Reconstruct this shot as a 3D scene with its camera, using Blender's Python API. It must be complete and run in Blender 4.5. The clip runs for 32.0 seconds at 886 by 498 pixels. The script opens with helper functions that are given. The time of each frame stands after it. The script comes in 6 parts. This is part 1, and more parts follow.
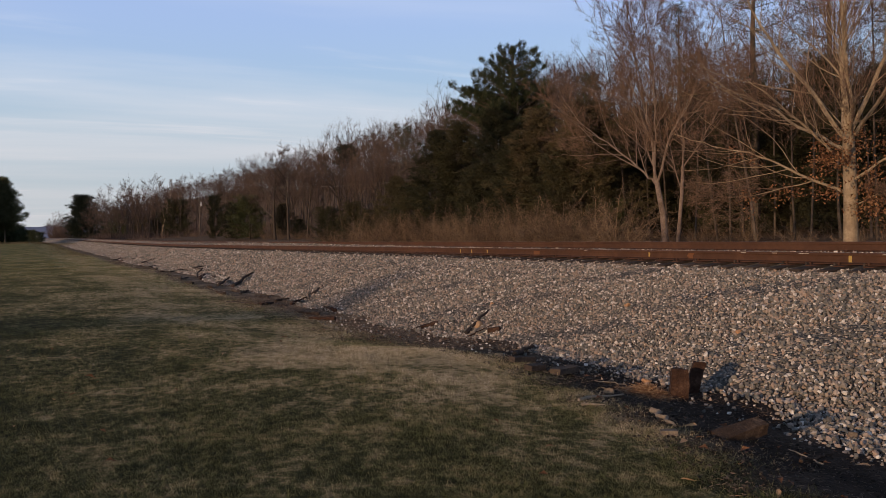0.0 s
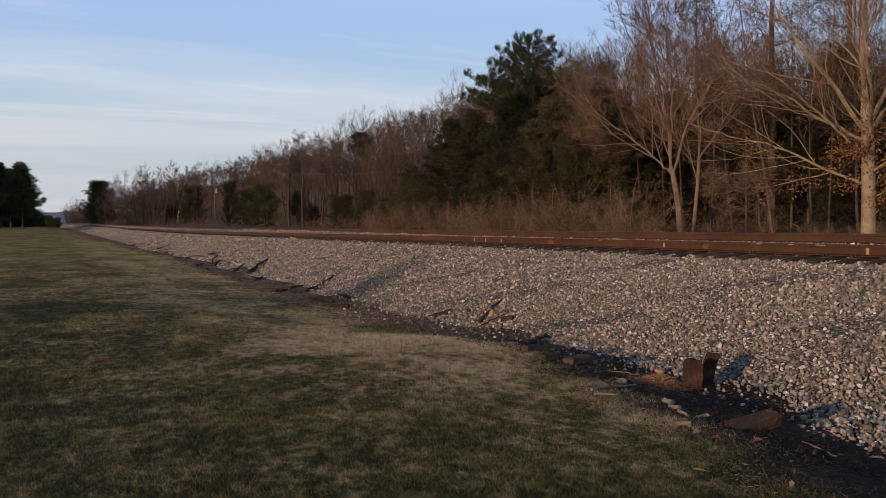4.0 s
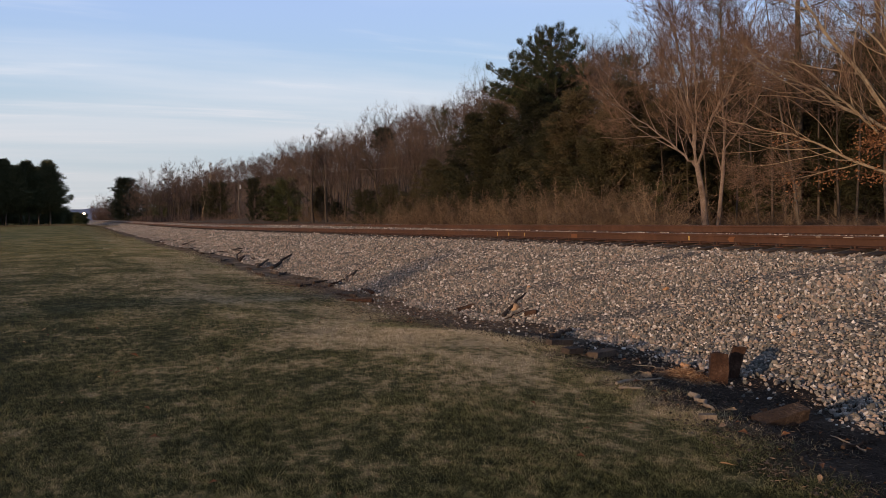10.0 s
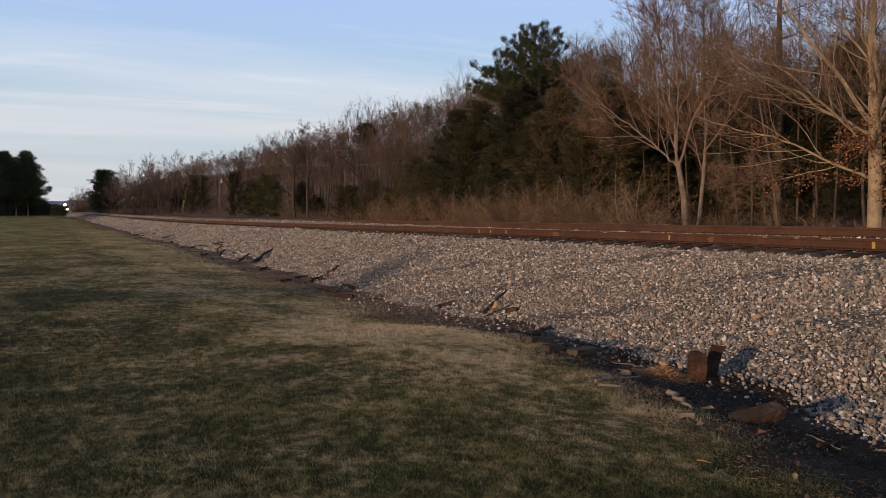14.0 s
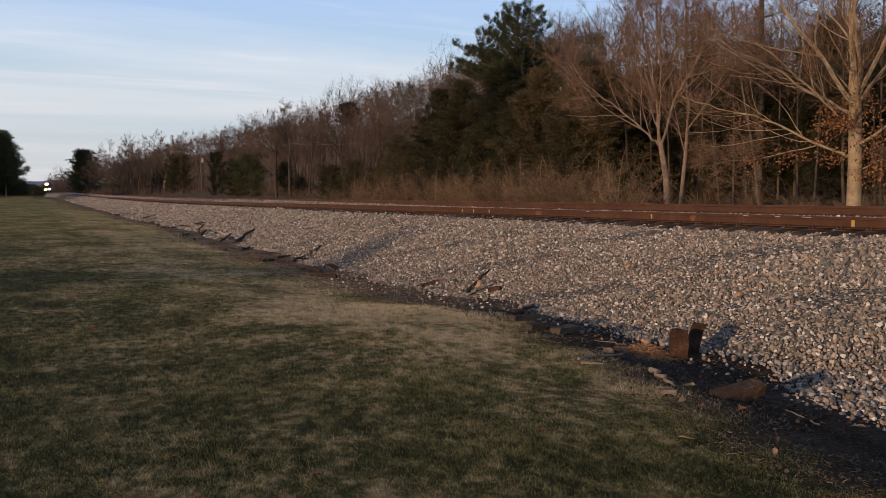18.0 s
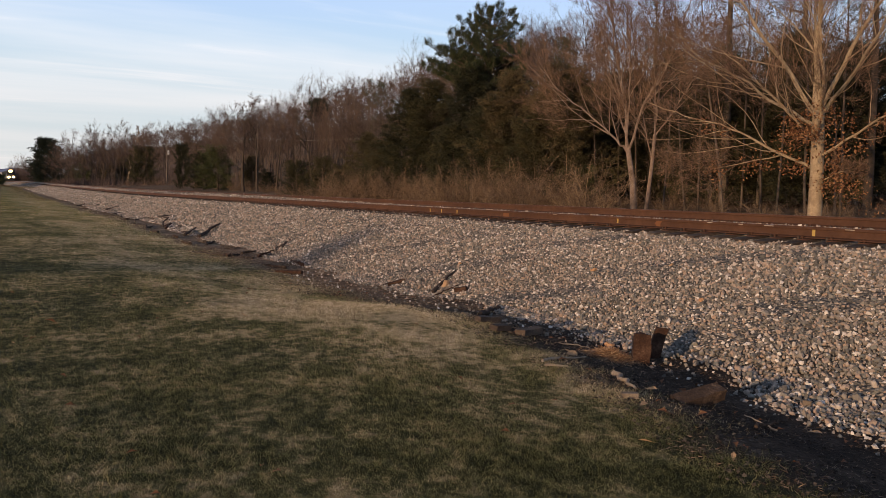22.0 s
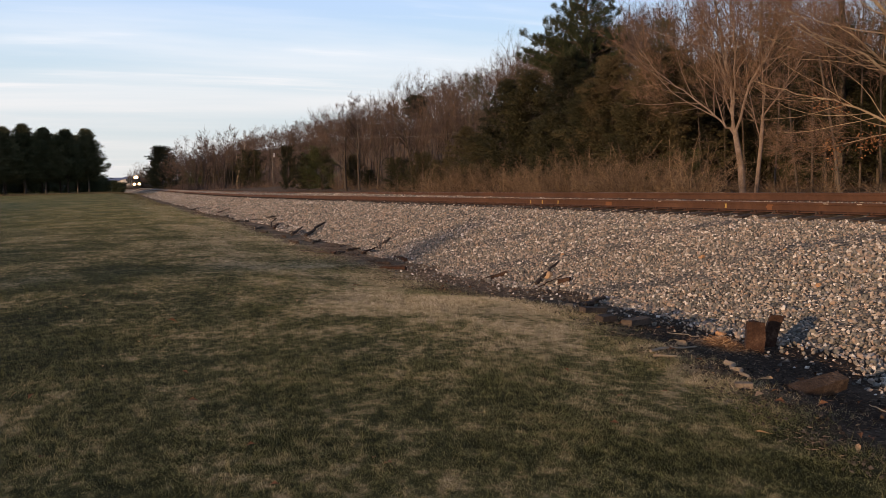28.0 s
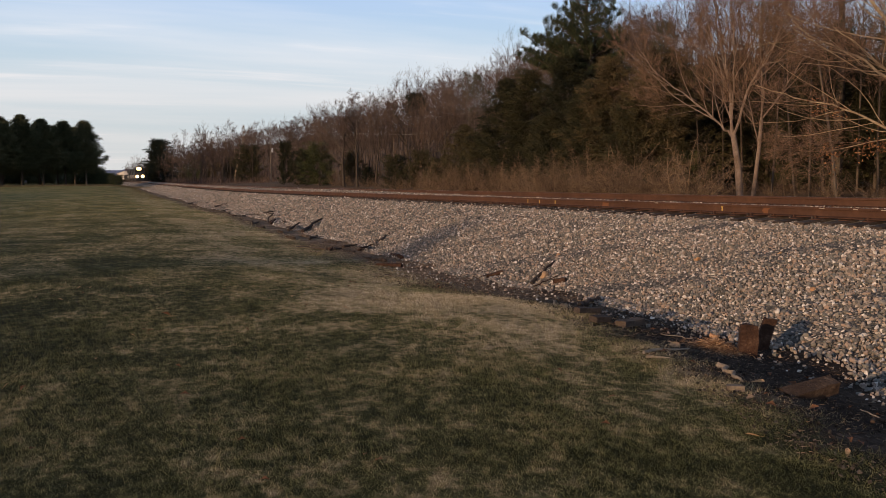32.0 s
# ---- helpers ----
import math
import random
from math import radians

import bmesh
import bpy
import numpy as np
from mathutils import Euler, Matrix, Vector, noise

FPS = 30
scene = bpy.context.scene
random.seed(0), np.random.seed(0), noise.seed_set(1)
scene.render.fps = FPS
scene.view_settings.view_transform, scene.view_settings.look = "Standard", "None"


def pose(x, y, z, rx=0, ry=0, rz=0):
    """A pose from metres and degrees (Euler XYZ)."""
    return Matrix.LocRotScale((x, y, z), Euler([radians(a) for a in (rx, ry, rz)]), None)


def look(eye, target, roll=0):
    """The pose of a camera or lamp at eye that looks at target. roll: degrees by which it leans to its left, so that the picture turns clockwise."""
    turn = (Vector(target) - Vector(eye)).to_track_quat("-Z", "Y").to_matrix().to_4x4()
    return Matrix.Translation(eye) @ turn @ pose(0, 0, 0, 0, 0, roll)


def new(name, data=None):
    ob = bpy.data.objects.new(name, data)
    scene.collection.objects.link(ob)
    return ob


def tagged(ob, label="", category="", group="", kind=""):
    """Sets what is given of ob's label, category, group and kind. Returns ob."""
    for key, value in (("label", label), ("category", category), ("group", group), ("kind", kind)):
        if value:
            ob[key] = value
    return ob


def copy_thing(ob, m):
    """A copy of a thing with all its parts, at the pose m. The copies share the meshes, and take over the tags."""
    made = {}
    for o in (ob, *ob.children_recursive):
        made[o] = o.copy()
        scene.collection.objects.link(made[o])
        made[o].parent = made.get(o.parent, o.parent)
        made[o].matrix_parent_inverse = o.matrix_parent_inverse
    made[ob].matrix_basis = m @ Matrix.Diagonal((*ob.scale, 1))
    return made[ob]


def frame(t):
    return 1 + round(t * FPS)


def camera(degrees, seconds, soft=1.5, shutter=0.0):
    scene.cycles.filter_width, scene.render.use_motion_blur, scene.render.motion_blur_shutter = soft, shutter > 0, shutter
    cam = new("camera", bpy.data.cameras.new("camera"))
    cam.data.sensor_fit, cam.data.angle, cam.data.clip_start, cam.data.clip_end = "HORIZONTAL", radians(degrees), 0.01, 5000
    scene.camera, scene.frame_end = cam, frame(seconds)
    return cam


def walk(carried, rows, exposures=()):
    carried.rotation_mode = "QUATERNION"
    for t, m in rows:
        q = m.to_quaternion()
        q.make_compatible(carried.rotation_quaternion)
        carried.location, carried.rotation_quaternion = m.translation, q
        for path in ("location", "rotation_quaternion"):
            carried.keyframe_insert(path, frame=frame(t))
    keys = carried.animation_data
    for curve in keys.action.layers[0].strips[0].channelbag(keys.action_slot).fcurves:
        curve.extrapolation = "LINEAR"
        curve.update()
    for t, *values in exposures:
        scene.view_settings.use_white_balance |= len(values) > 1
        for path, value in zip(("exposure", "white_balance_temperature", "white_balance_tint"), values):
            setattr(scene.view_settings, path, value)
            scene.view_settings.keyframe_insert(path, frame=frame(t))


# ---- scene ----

# ---------------------------------------------------------------- camera
cam = camera(56.0, 32.0, soft=0.8)
PATH = [
    (0.0, 0.0066, -0.0081, 1.6698, 88.564, 1.464, -25.484),
    (0.5, 0.0048, -0.0135, 1.6659, 88.379, 1.639, -25.387),
    (1.0, 0.013, -0.0052, 1.6642, 88.145, 1.365, -25.613),
    (1.5, 0.0073, -0.0092, 1.6663, 88.0, 1.248, -25.435),
    (2.0, 0.0114, -0.006, 1.6645, 87.804, 1.404, -25.505),
    (2.5, 0.0061, -0.0029, 1.6673, 87.654, 1.386, -25.279),
    (3.0, 0.0106, -0.0033, 1.6638, 87.606, 1.201, -24.974),
    (3.5, 0.0041, -0.0107, 1.6663, 87.786, 1.031, -24.628),
    (5.5, 0.0049, -0.0046, 1.663, 87.724, 1.109, -24.19),
    (6.0, 0.0052, -0.0028, 1.663, 87.347, 1.151, -23.828),
    (6.5, 0.003, -0.0042, 1.6593, 87.215, 1.039, -23.763),
    (7.0, 0.0076, 0.0031, 1.6626, 87.221, 0.932, -23.768),
    (7.5, -0.0001, -0.0073, 1.6608, 87.237, 1.187, -23.652),
    (8.0, -0.0047, -0.0084, 1.6654, 87.267, 1.088, -23.568),
    (8.5, 0.0025, -0.0006, 1.6587, 87.335, 0.942, -23.135),
    (9.0, -0.0027, -0.0091, 1.6614, 87.224, 1.069, -22.918),
    (9.5, -0.0036, -0.0085, 1.6634, 87.36, 1.18, -22.658),
    (10.0, -0.0062, -0.0138, 1.6623, 87.468, 1.345, -22.963),
    (10.5, -0.0035, -0.0082, 1.6617, 87.442, 1.417, -22.912),
    (11.0, -0.0059, -0.0134, 1.6584, 87.3, 1.503, -23.208),
    (11.5, -0.0002, -0.0064, 1.658, 87.24, 1.276, -23.393),
    (12.0, -0.0033, -0.0066, 1.6551, 87.203, 1.2, -23.515),
    (12.5, -0.0024, -0.0085, 1.6563, 87.042, 1.014, -23.489),
    (13.0, -0.0034, -0.0081, 1.6556, 87.138, 0.857, -23.313),
    (13.5, -0.002, -0.0071, 1.6547, 87.285, 0.706, -23.515),
    (14.0, -0.0022, -0.0089, 1.6553, 87.232, 0.584, -24.189),
    (14.5, -0.0074, -0.0083, 1.6569, 87.149, 0.649, -24.64),
    (16.5, -0.0072, -0.0064, 1.6492, 86.677, 0.422, -24.839),
    (17.0, -0.0004, 0.0026, 1.6526, 86.55, 0.535, -24.974),
    (17.5, 0.0007, 0.0014, 1.6513, 86.434, 0.674, -25.15),
    (18.0, 0.0027, 0.0047, 1.6477, 85.82, 0.678, -25.359),
    (18.5, 0.0088, 0.0033, 1.6494, 85.493, 0.528, -25.615),
    (19.0, 0.0009, -0.0044, 1.6528, 85.637, 0.231, -25.712),
    (19.5, 0.0015, -0.0004, 1.6499, 85.911, 0.048, -25.868),
    (20.0, 0.002, 0.0038, 1.65, 86.451, -0.143, -25.861),
    (20.5, -0.0068, 0.0029, 1.6473, 87.206, -0.17, -25.126),
    (21.0, 0.0043, 0.0022, 1.6436, 86.64, -0.427, -25.507),
    (21.5, 0.0053, 0.0059, 1.6492, 86.34, -0.251, -26.748),
    (22.0, 0.0031, 0.0161, 1.6464, 85.795, -0.904, -27.531),
    (22.5, 0.0057, 0.0325, 1.6288, 85.512, -0.67, -27.363),
    (23.0, -0.0078, 0.0458, 1.6068, 86.832, -0.058, -26.8),
    (23.5, -0.0071, 0.0399, 1.5725, 87.984, 1.093, -24.373),
    (24.0, -0.0233, 0.0328, 1.5586, 89.493, 0.759, -23.789),
    (24.5, -0.0229, 0.0333, 1.5709, 88.805, 0.731, -22.369),
    (26.5, 0.0033, 0.025, 1.6567, 86.46, 1.313, -21.621),
    (27.0, -0.0034, 0.0186, 1.6539, 86.506, 2.033, -21.14),
    (27.5, -0.007, -0.002, 1.6477, 85.751, 1.872, -20.498),
    (28.0, -0.0091, 0.0012, 1.6502, 85.33, 1.386, -20.715),
    (28.5, 0.001, 0.0007, 1.6478, 85.176, 0.793, -21.518),
    (29.0, 0.0021, 0.0039, 1.6479, 85.231, 0.563, -22.603),
    (29.5, 0.0044, 0.002, 1.6467, 85.011, 0.938, -22.436),
    (30.0, 0.0, 0.0037, 1.6428, 85.01, 1.276, -22.105),
    (30.5, -0.0061, -0.0044, 1.6466, 85.016, 0.766, -20.927),
    (31.0, -0.0046, -0.0068, 1.6471, 85.053, 0.517, -20.493),
    (31.5, -0.002, -0.0072, 1.6438, 85.111, 0.549, -20.651),
    (32.0, 0.005, -0.0088, 1.6506, 85.195, 0.433, -20.844),
]
EXPOSURES = [(0.0, -0.02, 6700, 13), (3.0, -0.04, 6700, 13), (6.0, 0.15, 6750, 13), (10.0, 0.1, 6750, 13), (12.0, 0.15, 6800, 13), (17.0, 0.03, 6800, 13), (18.0, 0.15, 6850, 13), (20.0, 0.18, 6900, 13), (21.0, 0.08, 6850, 13), (22.0, 0.36, 7100, 13), (22.5, 0.65, 7200, 13), (23.0, 0.5, 7200, 13),
             (23.5, 0.1, 6900, 13), (24.0, -0.4, 6600, 13), (24.5, 0.0, 6600, 13), (26.5, 0.42, 6900, 13), (27.0, 0.5, 7000, 13), (28.0, 0.4, 7150, 13), (29.0, 0.58, 7250, 13), (30.0, 0.29, 7200, 13), (31.0, 0.28, 7150, 13), (32.0, 0.22, 7100, 13)]

walk(cam, [(t, pose(x, y, z, rx, ry, rz)) for t, x, y, z, rx, ry, rz in PATH], exposures=EXPOSURES)

# ---------------------------------------------------------------- sky and sun
SUN_HEADING, SUN_HEIGHT = 66.0, 8.5        # the way the light travels (clockwise from +y) and the sun's height, degrees
world = bpy.data.worlds.new("sky")
scene.world = world
world.use_nodes = True


def sky_nodes():
    nt = world.node_tree
    n, l = nt.nodes, nt.links
    out = n["World Output"]
    bg = n["Background"]
    sky = n.new("ShaderNodeTexSky")
    sky.sky_type, sky.sun_disc = "NISHITA", False
    sky.sun_elevation = radians(SUN_HEIGHT)
    sky.sun_rotation = radians(SUN_HEADING + 180)
    sky.air_density, sky.dust_density, sky.ozone_density = 1.0, 0.3, 4.0
    co = n.new("ShaderNodeTexCoord")
    sep = n.new("ShaderNodeSeparateXYZ")
    l.new(co.outputs["Generated"], sep.inputs[0])
    # cirrus: streaks on a flat layer high above, found from the direction
    zz = n.new("ShaderNodeMath"); zz.operation = "MAXIMUM"; zz.inputs[1].default_value = 0.02
    l.new(sep.outputs[2], zz.inputs[0])
    zo = n.new("ShaderNodeMath"); zo.operation = "ADD"; zo.inputs[1].default_value = 0.06
    l.new(zz.outputs[0], zo.inputs[0])
    dx = n.new("ShaderNodeMath"); dx.operation = "DIVIDE"
    dy = n.new("ShaderNodeMath"); dy.operation = "DIVIDE"
    l.new(sep.outputs[0], dx.inputs[0]); l.new(zo.outputs[0], dx.inputs[1])
    l.new(sep.outputs[1], dy.inputs[0]); l.new(zo.outputs[0], dy.inputs[1])
    comb = n.new("ShaderNodeCombineXYZ")
    l.new(dx.outputs[0], comb.inputs[0]); l.new(dy.outputs[0], comb.inputs[1])
    def streak(scale, rot, stretch, lo, hi, detail):
        mp = n.new("ShaderNodeMapping")
        mp.inputs["Rotation"].default_value = (0, 0, radians(rot))
        mp.inputs["Scale"].default_value = (stretch, 1, 1)
        l.new(comb.outputs[0], mp.inputs[0])
        no = n.new("ShaderNodeTexNoise")
        no.inputs["Scale"].default_value, no.inputs["Detail"].default_value = scale, detail
        no.inputs["Roughness"].default_value = 0.55
        no.inputs["Distortion"].default_value = 0.4
        l.new(mp.outputs[0], no.inputs["Vector"])
        r = n.new("ShaderNodeMapRange")
        r.interpolation_type = "SMOOTHSTEP"
        r.inputs["From Min"].default_value, r.inputs["From Max"].default_value = lo, hi
        l.new(no.outputs["Fac"], r.inputs["Value"])
        return r.outputs["Result"]
    a = streak(0.55, -24, 0.30, 0.38, 0.74, 5.0)
    b = streak(1.5, -24, 0.25, 0.56, 0.76, 6.0)
    add = n.new("ShaderNodeMath"); add.operation = "MULTIPLY_ADD"; add.inputs[1].default_value = 0.8
    l.new(b, add.inputs[0]); l.new(a, add.inputs[2])
    cl = n.new("ShaderNodeMath"); cl.operation = "MULTIPLY"; cl.inputs[1].default_value = 0.8; cl.use_clamp = True
    l.new(add.outputs[0], cl.inputs[0])
    thin = n.new("ShaderNodeMapRange"); thin.interpolation_type = "SMOOTHSTEP"
    thin.inputs["From Min"].default_value, thin.inputs["From Max"].default_value = 0.30, 0.75
    thin.inputs["To Min"].default_value, thin.inputs["To Max"].default_value = 1.0, 0.12
    l.new(sep.outputs[2], thin.inputs["Value"])
    ct = n.new("ShaderNodeMath"); ct.operation = "MULTIPLY"
    l.new(cl.outputs[0], ct.inputs[0]); l.new(thin.outputs[0], ct.inputs[1])
    cl = ct
    mix = n.new("ShaderNodeMix"); mix.data_type = "RGBA"
    mix.inputs["B"].default_value = CLOUD
    l.new(cl.outputs[0], mix.inputs["Factor"])
    # thin haze along the horizon
    hz = n.new("ShaderNodeMapRange"); hz.interpolation_type = "SMOOTHSTEP"
    hz.inputs["From Min"].default_value, hz.inputs["From Max"].default_value = 0.26, 0.0
    l.new(sep.outputs[2], hz.inputs["Value"])
    hm = n.new("ShaderNodeMix"); hm.data_type = "RGBA"; hm.inputs["B"].default_value = HAZE
    hf = n.new("ShaderNodeMath"); hf.operation = "MULTIPLY"; hf.inputs[1].default_value = 0.75
    l.new(hz.outputs[0], hf.inputs[0]); l.new(hf.outputs[0], hm.inputs["Factor"])
    # a thin even veil of high ice cloud
    ve = n.new("ShaderNodeMix"); ve.data_type = "RGBA"; ve.inputs["B"].default_value = VEIL
    vf = n.new("ShaderNodeMath"); vf.operation = "MULTIPLY"; vf.inputs[1].default_value = 0.75
    l.new(thin.outputs[0], vf.inputs[0]); l.new(vf.outputs[0], ve.inputs["Factor"])
    # the veil turns from pale cyan low down to lilac higher up
    vh = n.new("ShaderNodeMapRange"); vh.interpolation_type = "SMOOTHSTEP"
    vh.inputs["From Min"].default_value, vh.inputs["From Max"].default_value = 0.10, 0.27
    l.new(sep.outputs[2], vh.inputs["Value"])
    vc = n.new("ShaderNodeMix"); vc.data_type = "RGBA"; vc.inputs["A"].default_value, vc.inputs["B"].default_value = VEIL_LOW, VEIL
    l.new(vh.outputs[0], vc.inputs["Factor"]); l.new(vc.outputs["Result"], ve.inputs["B"])
    l.new(sky.outputs[0], ve.inputs["A"])
    l.new(ve.outputs["Result"], mix.inputs["A"])
    l.new(mix.outputs["Result"], hm.inputs["A"])
    l.new(hm.outputs["Result"], bg.inputs["Color"])
    bg.inputs["Strength"].default_value = SKY_STRENGTH


CLOUD = (7.8, 8.4, 9.5, 1)
VEIL = (4.7, 6.5, 10.3, 1)
VEIL_LOW = (4.2, 6.9, 9.2, 1)
HAZE = (5.7, 5.8, 5.85, 1)
SKY_STRENGTH = 0.10
sky_nodes()
sun = new("sun", bpy.data.lights.new("sun", "SUN"))
sun.data.energy, sun.data.angle, sun.data.color = 3.7, radians(0.6), (1.0, 0.71, 0.45)
_h, _e = radians(SUN_HEADING), radians(SUN_HEIGHT)
sun.matrix_world = look((-60, -40, 60), (-60 + math.sin(_h) * math.cos(_e), -40 + math.cos(_h) * math.cos(_e), 60 - math.sin(_e)))


# ---------------------------------------------------------------- small helpers
rng = np.random.default_rng(7)


def mesh_of(name, verts, faces, mats, mat_index=None, smooth=False):
    me = bpy.data.meshes.new(name)
    v = np.asarray(verts, dtype=np.float32).reshape(-1, 3)
    if isinstance(faces, np.ndarray):
        k = faces.shape[1]
        me.vertices.add(len(v))
        me.vertices.foreach_set("co", v.ravel())
        me.loops.add(faces.size)
        me.loops.foreach_set("vertex_index", faces.astype(np.int32).ravel())
        me.polygons.add(len(faces))
        me.polygons.foreach_set("loop_start", np.arange(0, faces.size, k, dtype=np.int32))
        me.update(calc_edges=True)
    else:
        me.from_pydata([tuple(map(float, p)) for p in v], [], faces)
    for m in (mats if isinstance(mats, (list, tuple)) else [mats]):
        me.materials.append(m)
    if mat_index is not None:
        me.polygons.foreach_set("material_index", np.asarray(mat_index, dtype=np.int32))
    me.polygons.foreach_set("use_smooth", np.full(len(me.polygons), bool(smooth)))
    return me


def child(name, me, parent=None, label="", m=None):
    """A mesh object, a part of its parent if one is given."""
    ob = new(name, me)
    if parent is not None:
        ob.parent = parent
    if m is not None:
        ob.matrix_basis = m
    if label:
        tagged(ob, label=label)
    return ob


def part(name, bm, material, parent=None, label="", smooth=False, m=None):
    """Links a bmesh as one mesh object under a thing or a part."""
    me = bpy.data.meshes.new(name)
    bm.to_mesh(me)
    bm.free()
    for x in (material if isinstance(material, (list, tuple)) else [material]):
        me.materials.append(x)
    if smooth:
        me.polygons.foreach_set("use_smooth", np.ones(len(me.polygons), dtype=bool))
    return child(name, me, parent, label, m)


def empty(name, m, label, category, group=""):
    ob = new(name)
    ob.matrix_basis = m
    return tagged(ob, label, category, group)


def box(bm, x0, y0, z0, x1, y1, z1, bevel=0.0):
    r = bmesh.ops.create_cube(bm, size=1.0, matrix=Matrix.Translation(((x0 + x1) / 2, (y0 + y1) / 2, (z0 + z1) / 2))
                              @ Matrix.Diagonal((x1 - x0, y1 - y0, z1 - z0, 1)))
    if bevel:
        es = {e for v in r["verts"] for e in v.link_edges}
        bmesh.ops.bevel(bm, geom=list(es), offset=bevel, segments=1, affect="EDGES")
    return bm


def cyl(bm, p0, p1, r0, r1=None, n=10):
    a, b = Vector(p0), Vector(p1)
    q = (b - a).to_track_quat("Z", "Y").to_matrix().to_4x4()
    bmesh.ops.create_cone(bm, cap_ends=True, segments=n, radius1=r0, radius2=r0 if r1 is None else r1, depth=(b - a).length,
                          matrix=Matrix.Translation((a + b) / 2) @ q)
    return bm


class Buf:
    """Gathers tapered tubes and slivers for trees and debris."""

    def __init__(self):
        self.v, self.f, self.m, self.n = [], [], [], 0

    def tube(self, pts, radii, n=5, mat=0):
        pts = np.asarray(pts, float)
        k = len(pts)
        d = np.gradient(pts, axis=0)
        d /= np.linalg.norm(d, axis=1)[:, None] + 1e-9
        ref = np.array([0.31, 0.87, 0.38])
        u = np.cross(d, ref)
        u /= np.linalg.norm(u, axis=1)[:, None] + 1e-9
        w = np.cross(d, u)
        a = np.arange(n) * (2 * math.pi / n)
        r = np.asarray(radii, float)[:, None, None]
        ring = pts[:, None, :] + r * (np.cos(a)[None, :, None] * u[:, None, :] + np.sin(a)[None, :, None] * w[:, None, :])
        self.v.append(ring.reshape(-1, 3))
        i = np.arange(k - 1)[:, None] * n
        j = np.arange(n)[None, :]
        j2 = (j + 1) % n
        q = np.stack([i + j, i + j2, i + n + j2, i + n + j], -1).reshape(-1, 4) + self.n
        self.f.append(np.concatenate([q[:, [0, 1, 2]], q[:, [0, 2, 3]]]))
        self.m.append(np.full(len(q) * 2, mat))
        self.n += k * n

    def slivers(self, base, tip, width, mat=0):
        """Thin triangles from base to tip."""
        base, tip = np.asarray(base, float), np.asarray(tip, float)
        d = tip - base
        s = np.cross(d, rng.normal(size=d.shape))
        s /= np.linalg.norm(s, axis=1)[:, None] + 1e-9
        w = np.broadcast_to(np.asarray(width, float).reshape(-1, 1), (len(base), 1)) * 0.5
        self.v.append(np.stack([base - s * w, base + s * w, tip], 1).reshape(-1, 3))
        k = len(base)
        self.f.append(np.arange(3 * k).reshape(-1, 3) + self.n)
        self.m.append(np.full(k, mat))
        self.n += 3 * k

    def arrays(self):
        return np.concatenate(self.v), np.concatenate(self.f), np.concatenate(self.m)

    def mesh(self, name, mats, smooth=False):
        v, f, m = self.arrays()
        return mesh_of(name, v, f, mats, m, smooth)


# ---------------------------------------------------------------- materials
def shader(name, rough=0.8, metal=0.0):
    m = bpy.data.materials.new(name)
    m.use_nodes = True
    nt = m.node_tree
    b = nt.nodes["Principled BSDF"]
    b.inputs["Roughness"].default_value, b.inputs["Metallic"].default_value = rough, metal
    b.inputs["Specular IOR Level"].default_value = 0.3
    return m, nt.nodes, nt.links, b


def noise_node(n, l, scale, detail=4.0, rough=0.6, vec=None, dist=0.0):
    t = n.new("ShaderNodeTexNoise")
    t.inputs["Scale"].default_value, t.inputs["Detail"].default_value = scale, detail
    t.inputs["Roughness"].default_value, t.inputs["Distortion"].default_value = rough, dist
    if vec is not None:
        l.new(vec, t.inputs["Vector"])
    return t.outputs["Fac"]


def ramp(n, l, fac, stops):
    r = n.new("ShaderNodeValToRGB")
    e = r.color_ramp.elements
    while len(e) < len(stops):
        e.new(0.5)
    for k, (p, c) in enumerate(stops):
        e[k].position, e[k].color = p, (*c, 1)
    l.new(fac, r.inputs["Fac"])
    return r.outputs["Color"]


def mixc(n, l, fac, a, b, kind="MIX"):
    m = n.new("ShaderNodeMix")
    m.data_type, m.blend_type = "RGBA", kind
    for s, v in (("Factor", fac), ("A", a), ("B", b)):
        if isinstance(v, (int, float)):
            m.inputs[s].default_value = v
        elif isinstance(v, tuple):
            m.inputs[s].default_value = (*v, 1) if len(v) == 3 else v
        else:
            l.new(v, m.inputs[s])
    return m.outputs["Result"]


def mrange(n, l, v, a, b, c=0.0, d=1.0):
    r = n.new("ShaderNodeMapRange")
    r.interpolation_type = "SMOOTHSTEP"
    for k, x in zip(("From Min", "From Max", "To Min", "To Max"), (a, b, c, d)):
        r.inputs[k].default_value = x
    l.new(v, r.inputs["Value"])
    return r.outputs["Result"]


def math_node(n, l, op, a, b):
    m = n.new("ShaderNodeMath")
    m.operation = op
    for k, x in enumerate((a, b)):
        if isinstance(x, (int, float)):
            m.inputs[k].default_value = x
        else:
            l.new(x, m.inputs[k])
    return m.outputs[0]


def bump(n, l, b, height, strength=0.4, dist=0.02):
    bp = n.new("ShaderNodeBump")
    bp.inputs["Strength"].default_value, bp.inputs["Distance"].default_value = strength, dist
    l.new(height, bp.inputs["Height"])
    l.new(bp.outputs[0], b.inputs["Normal"])


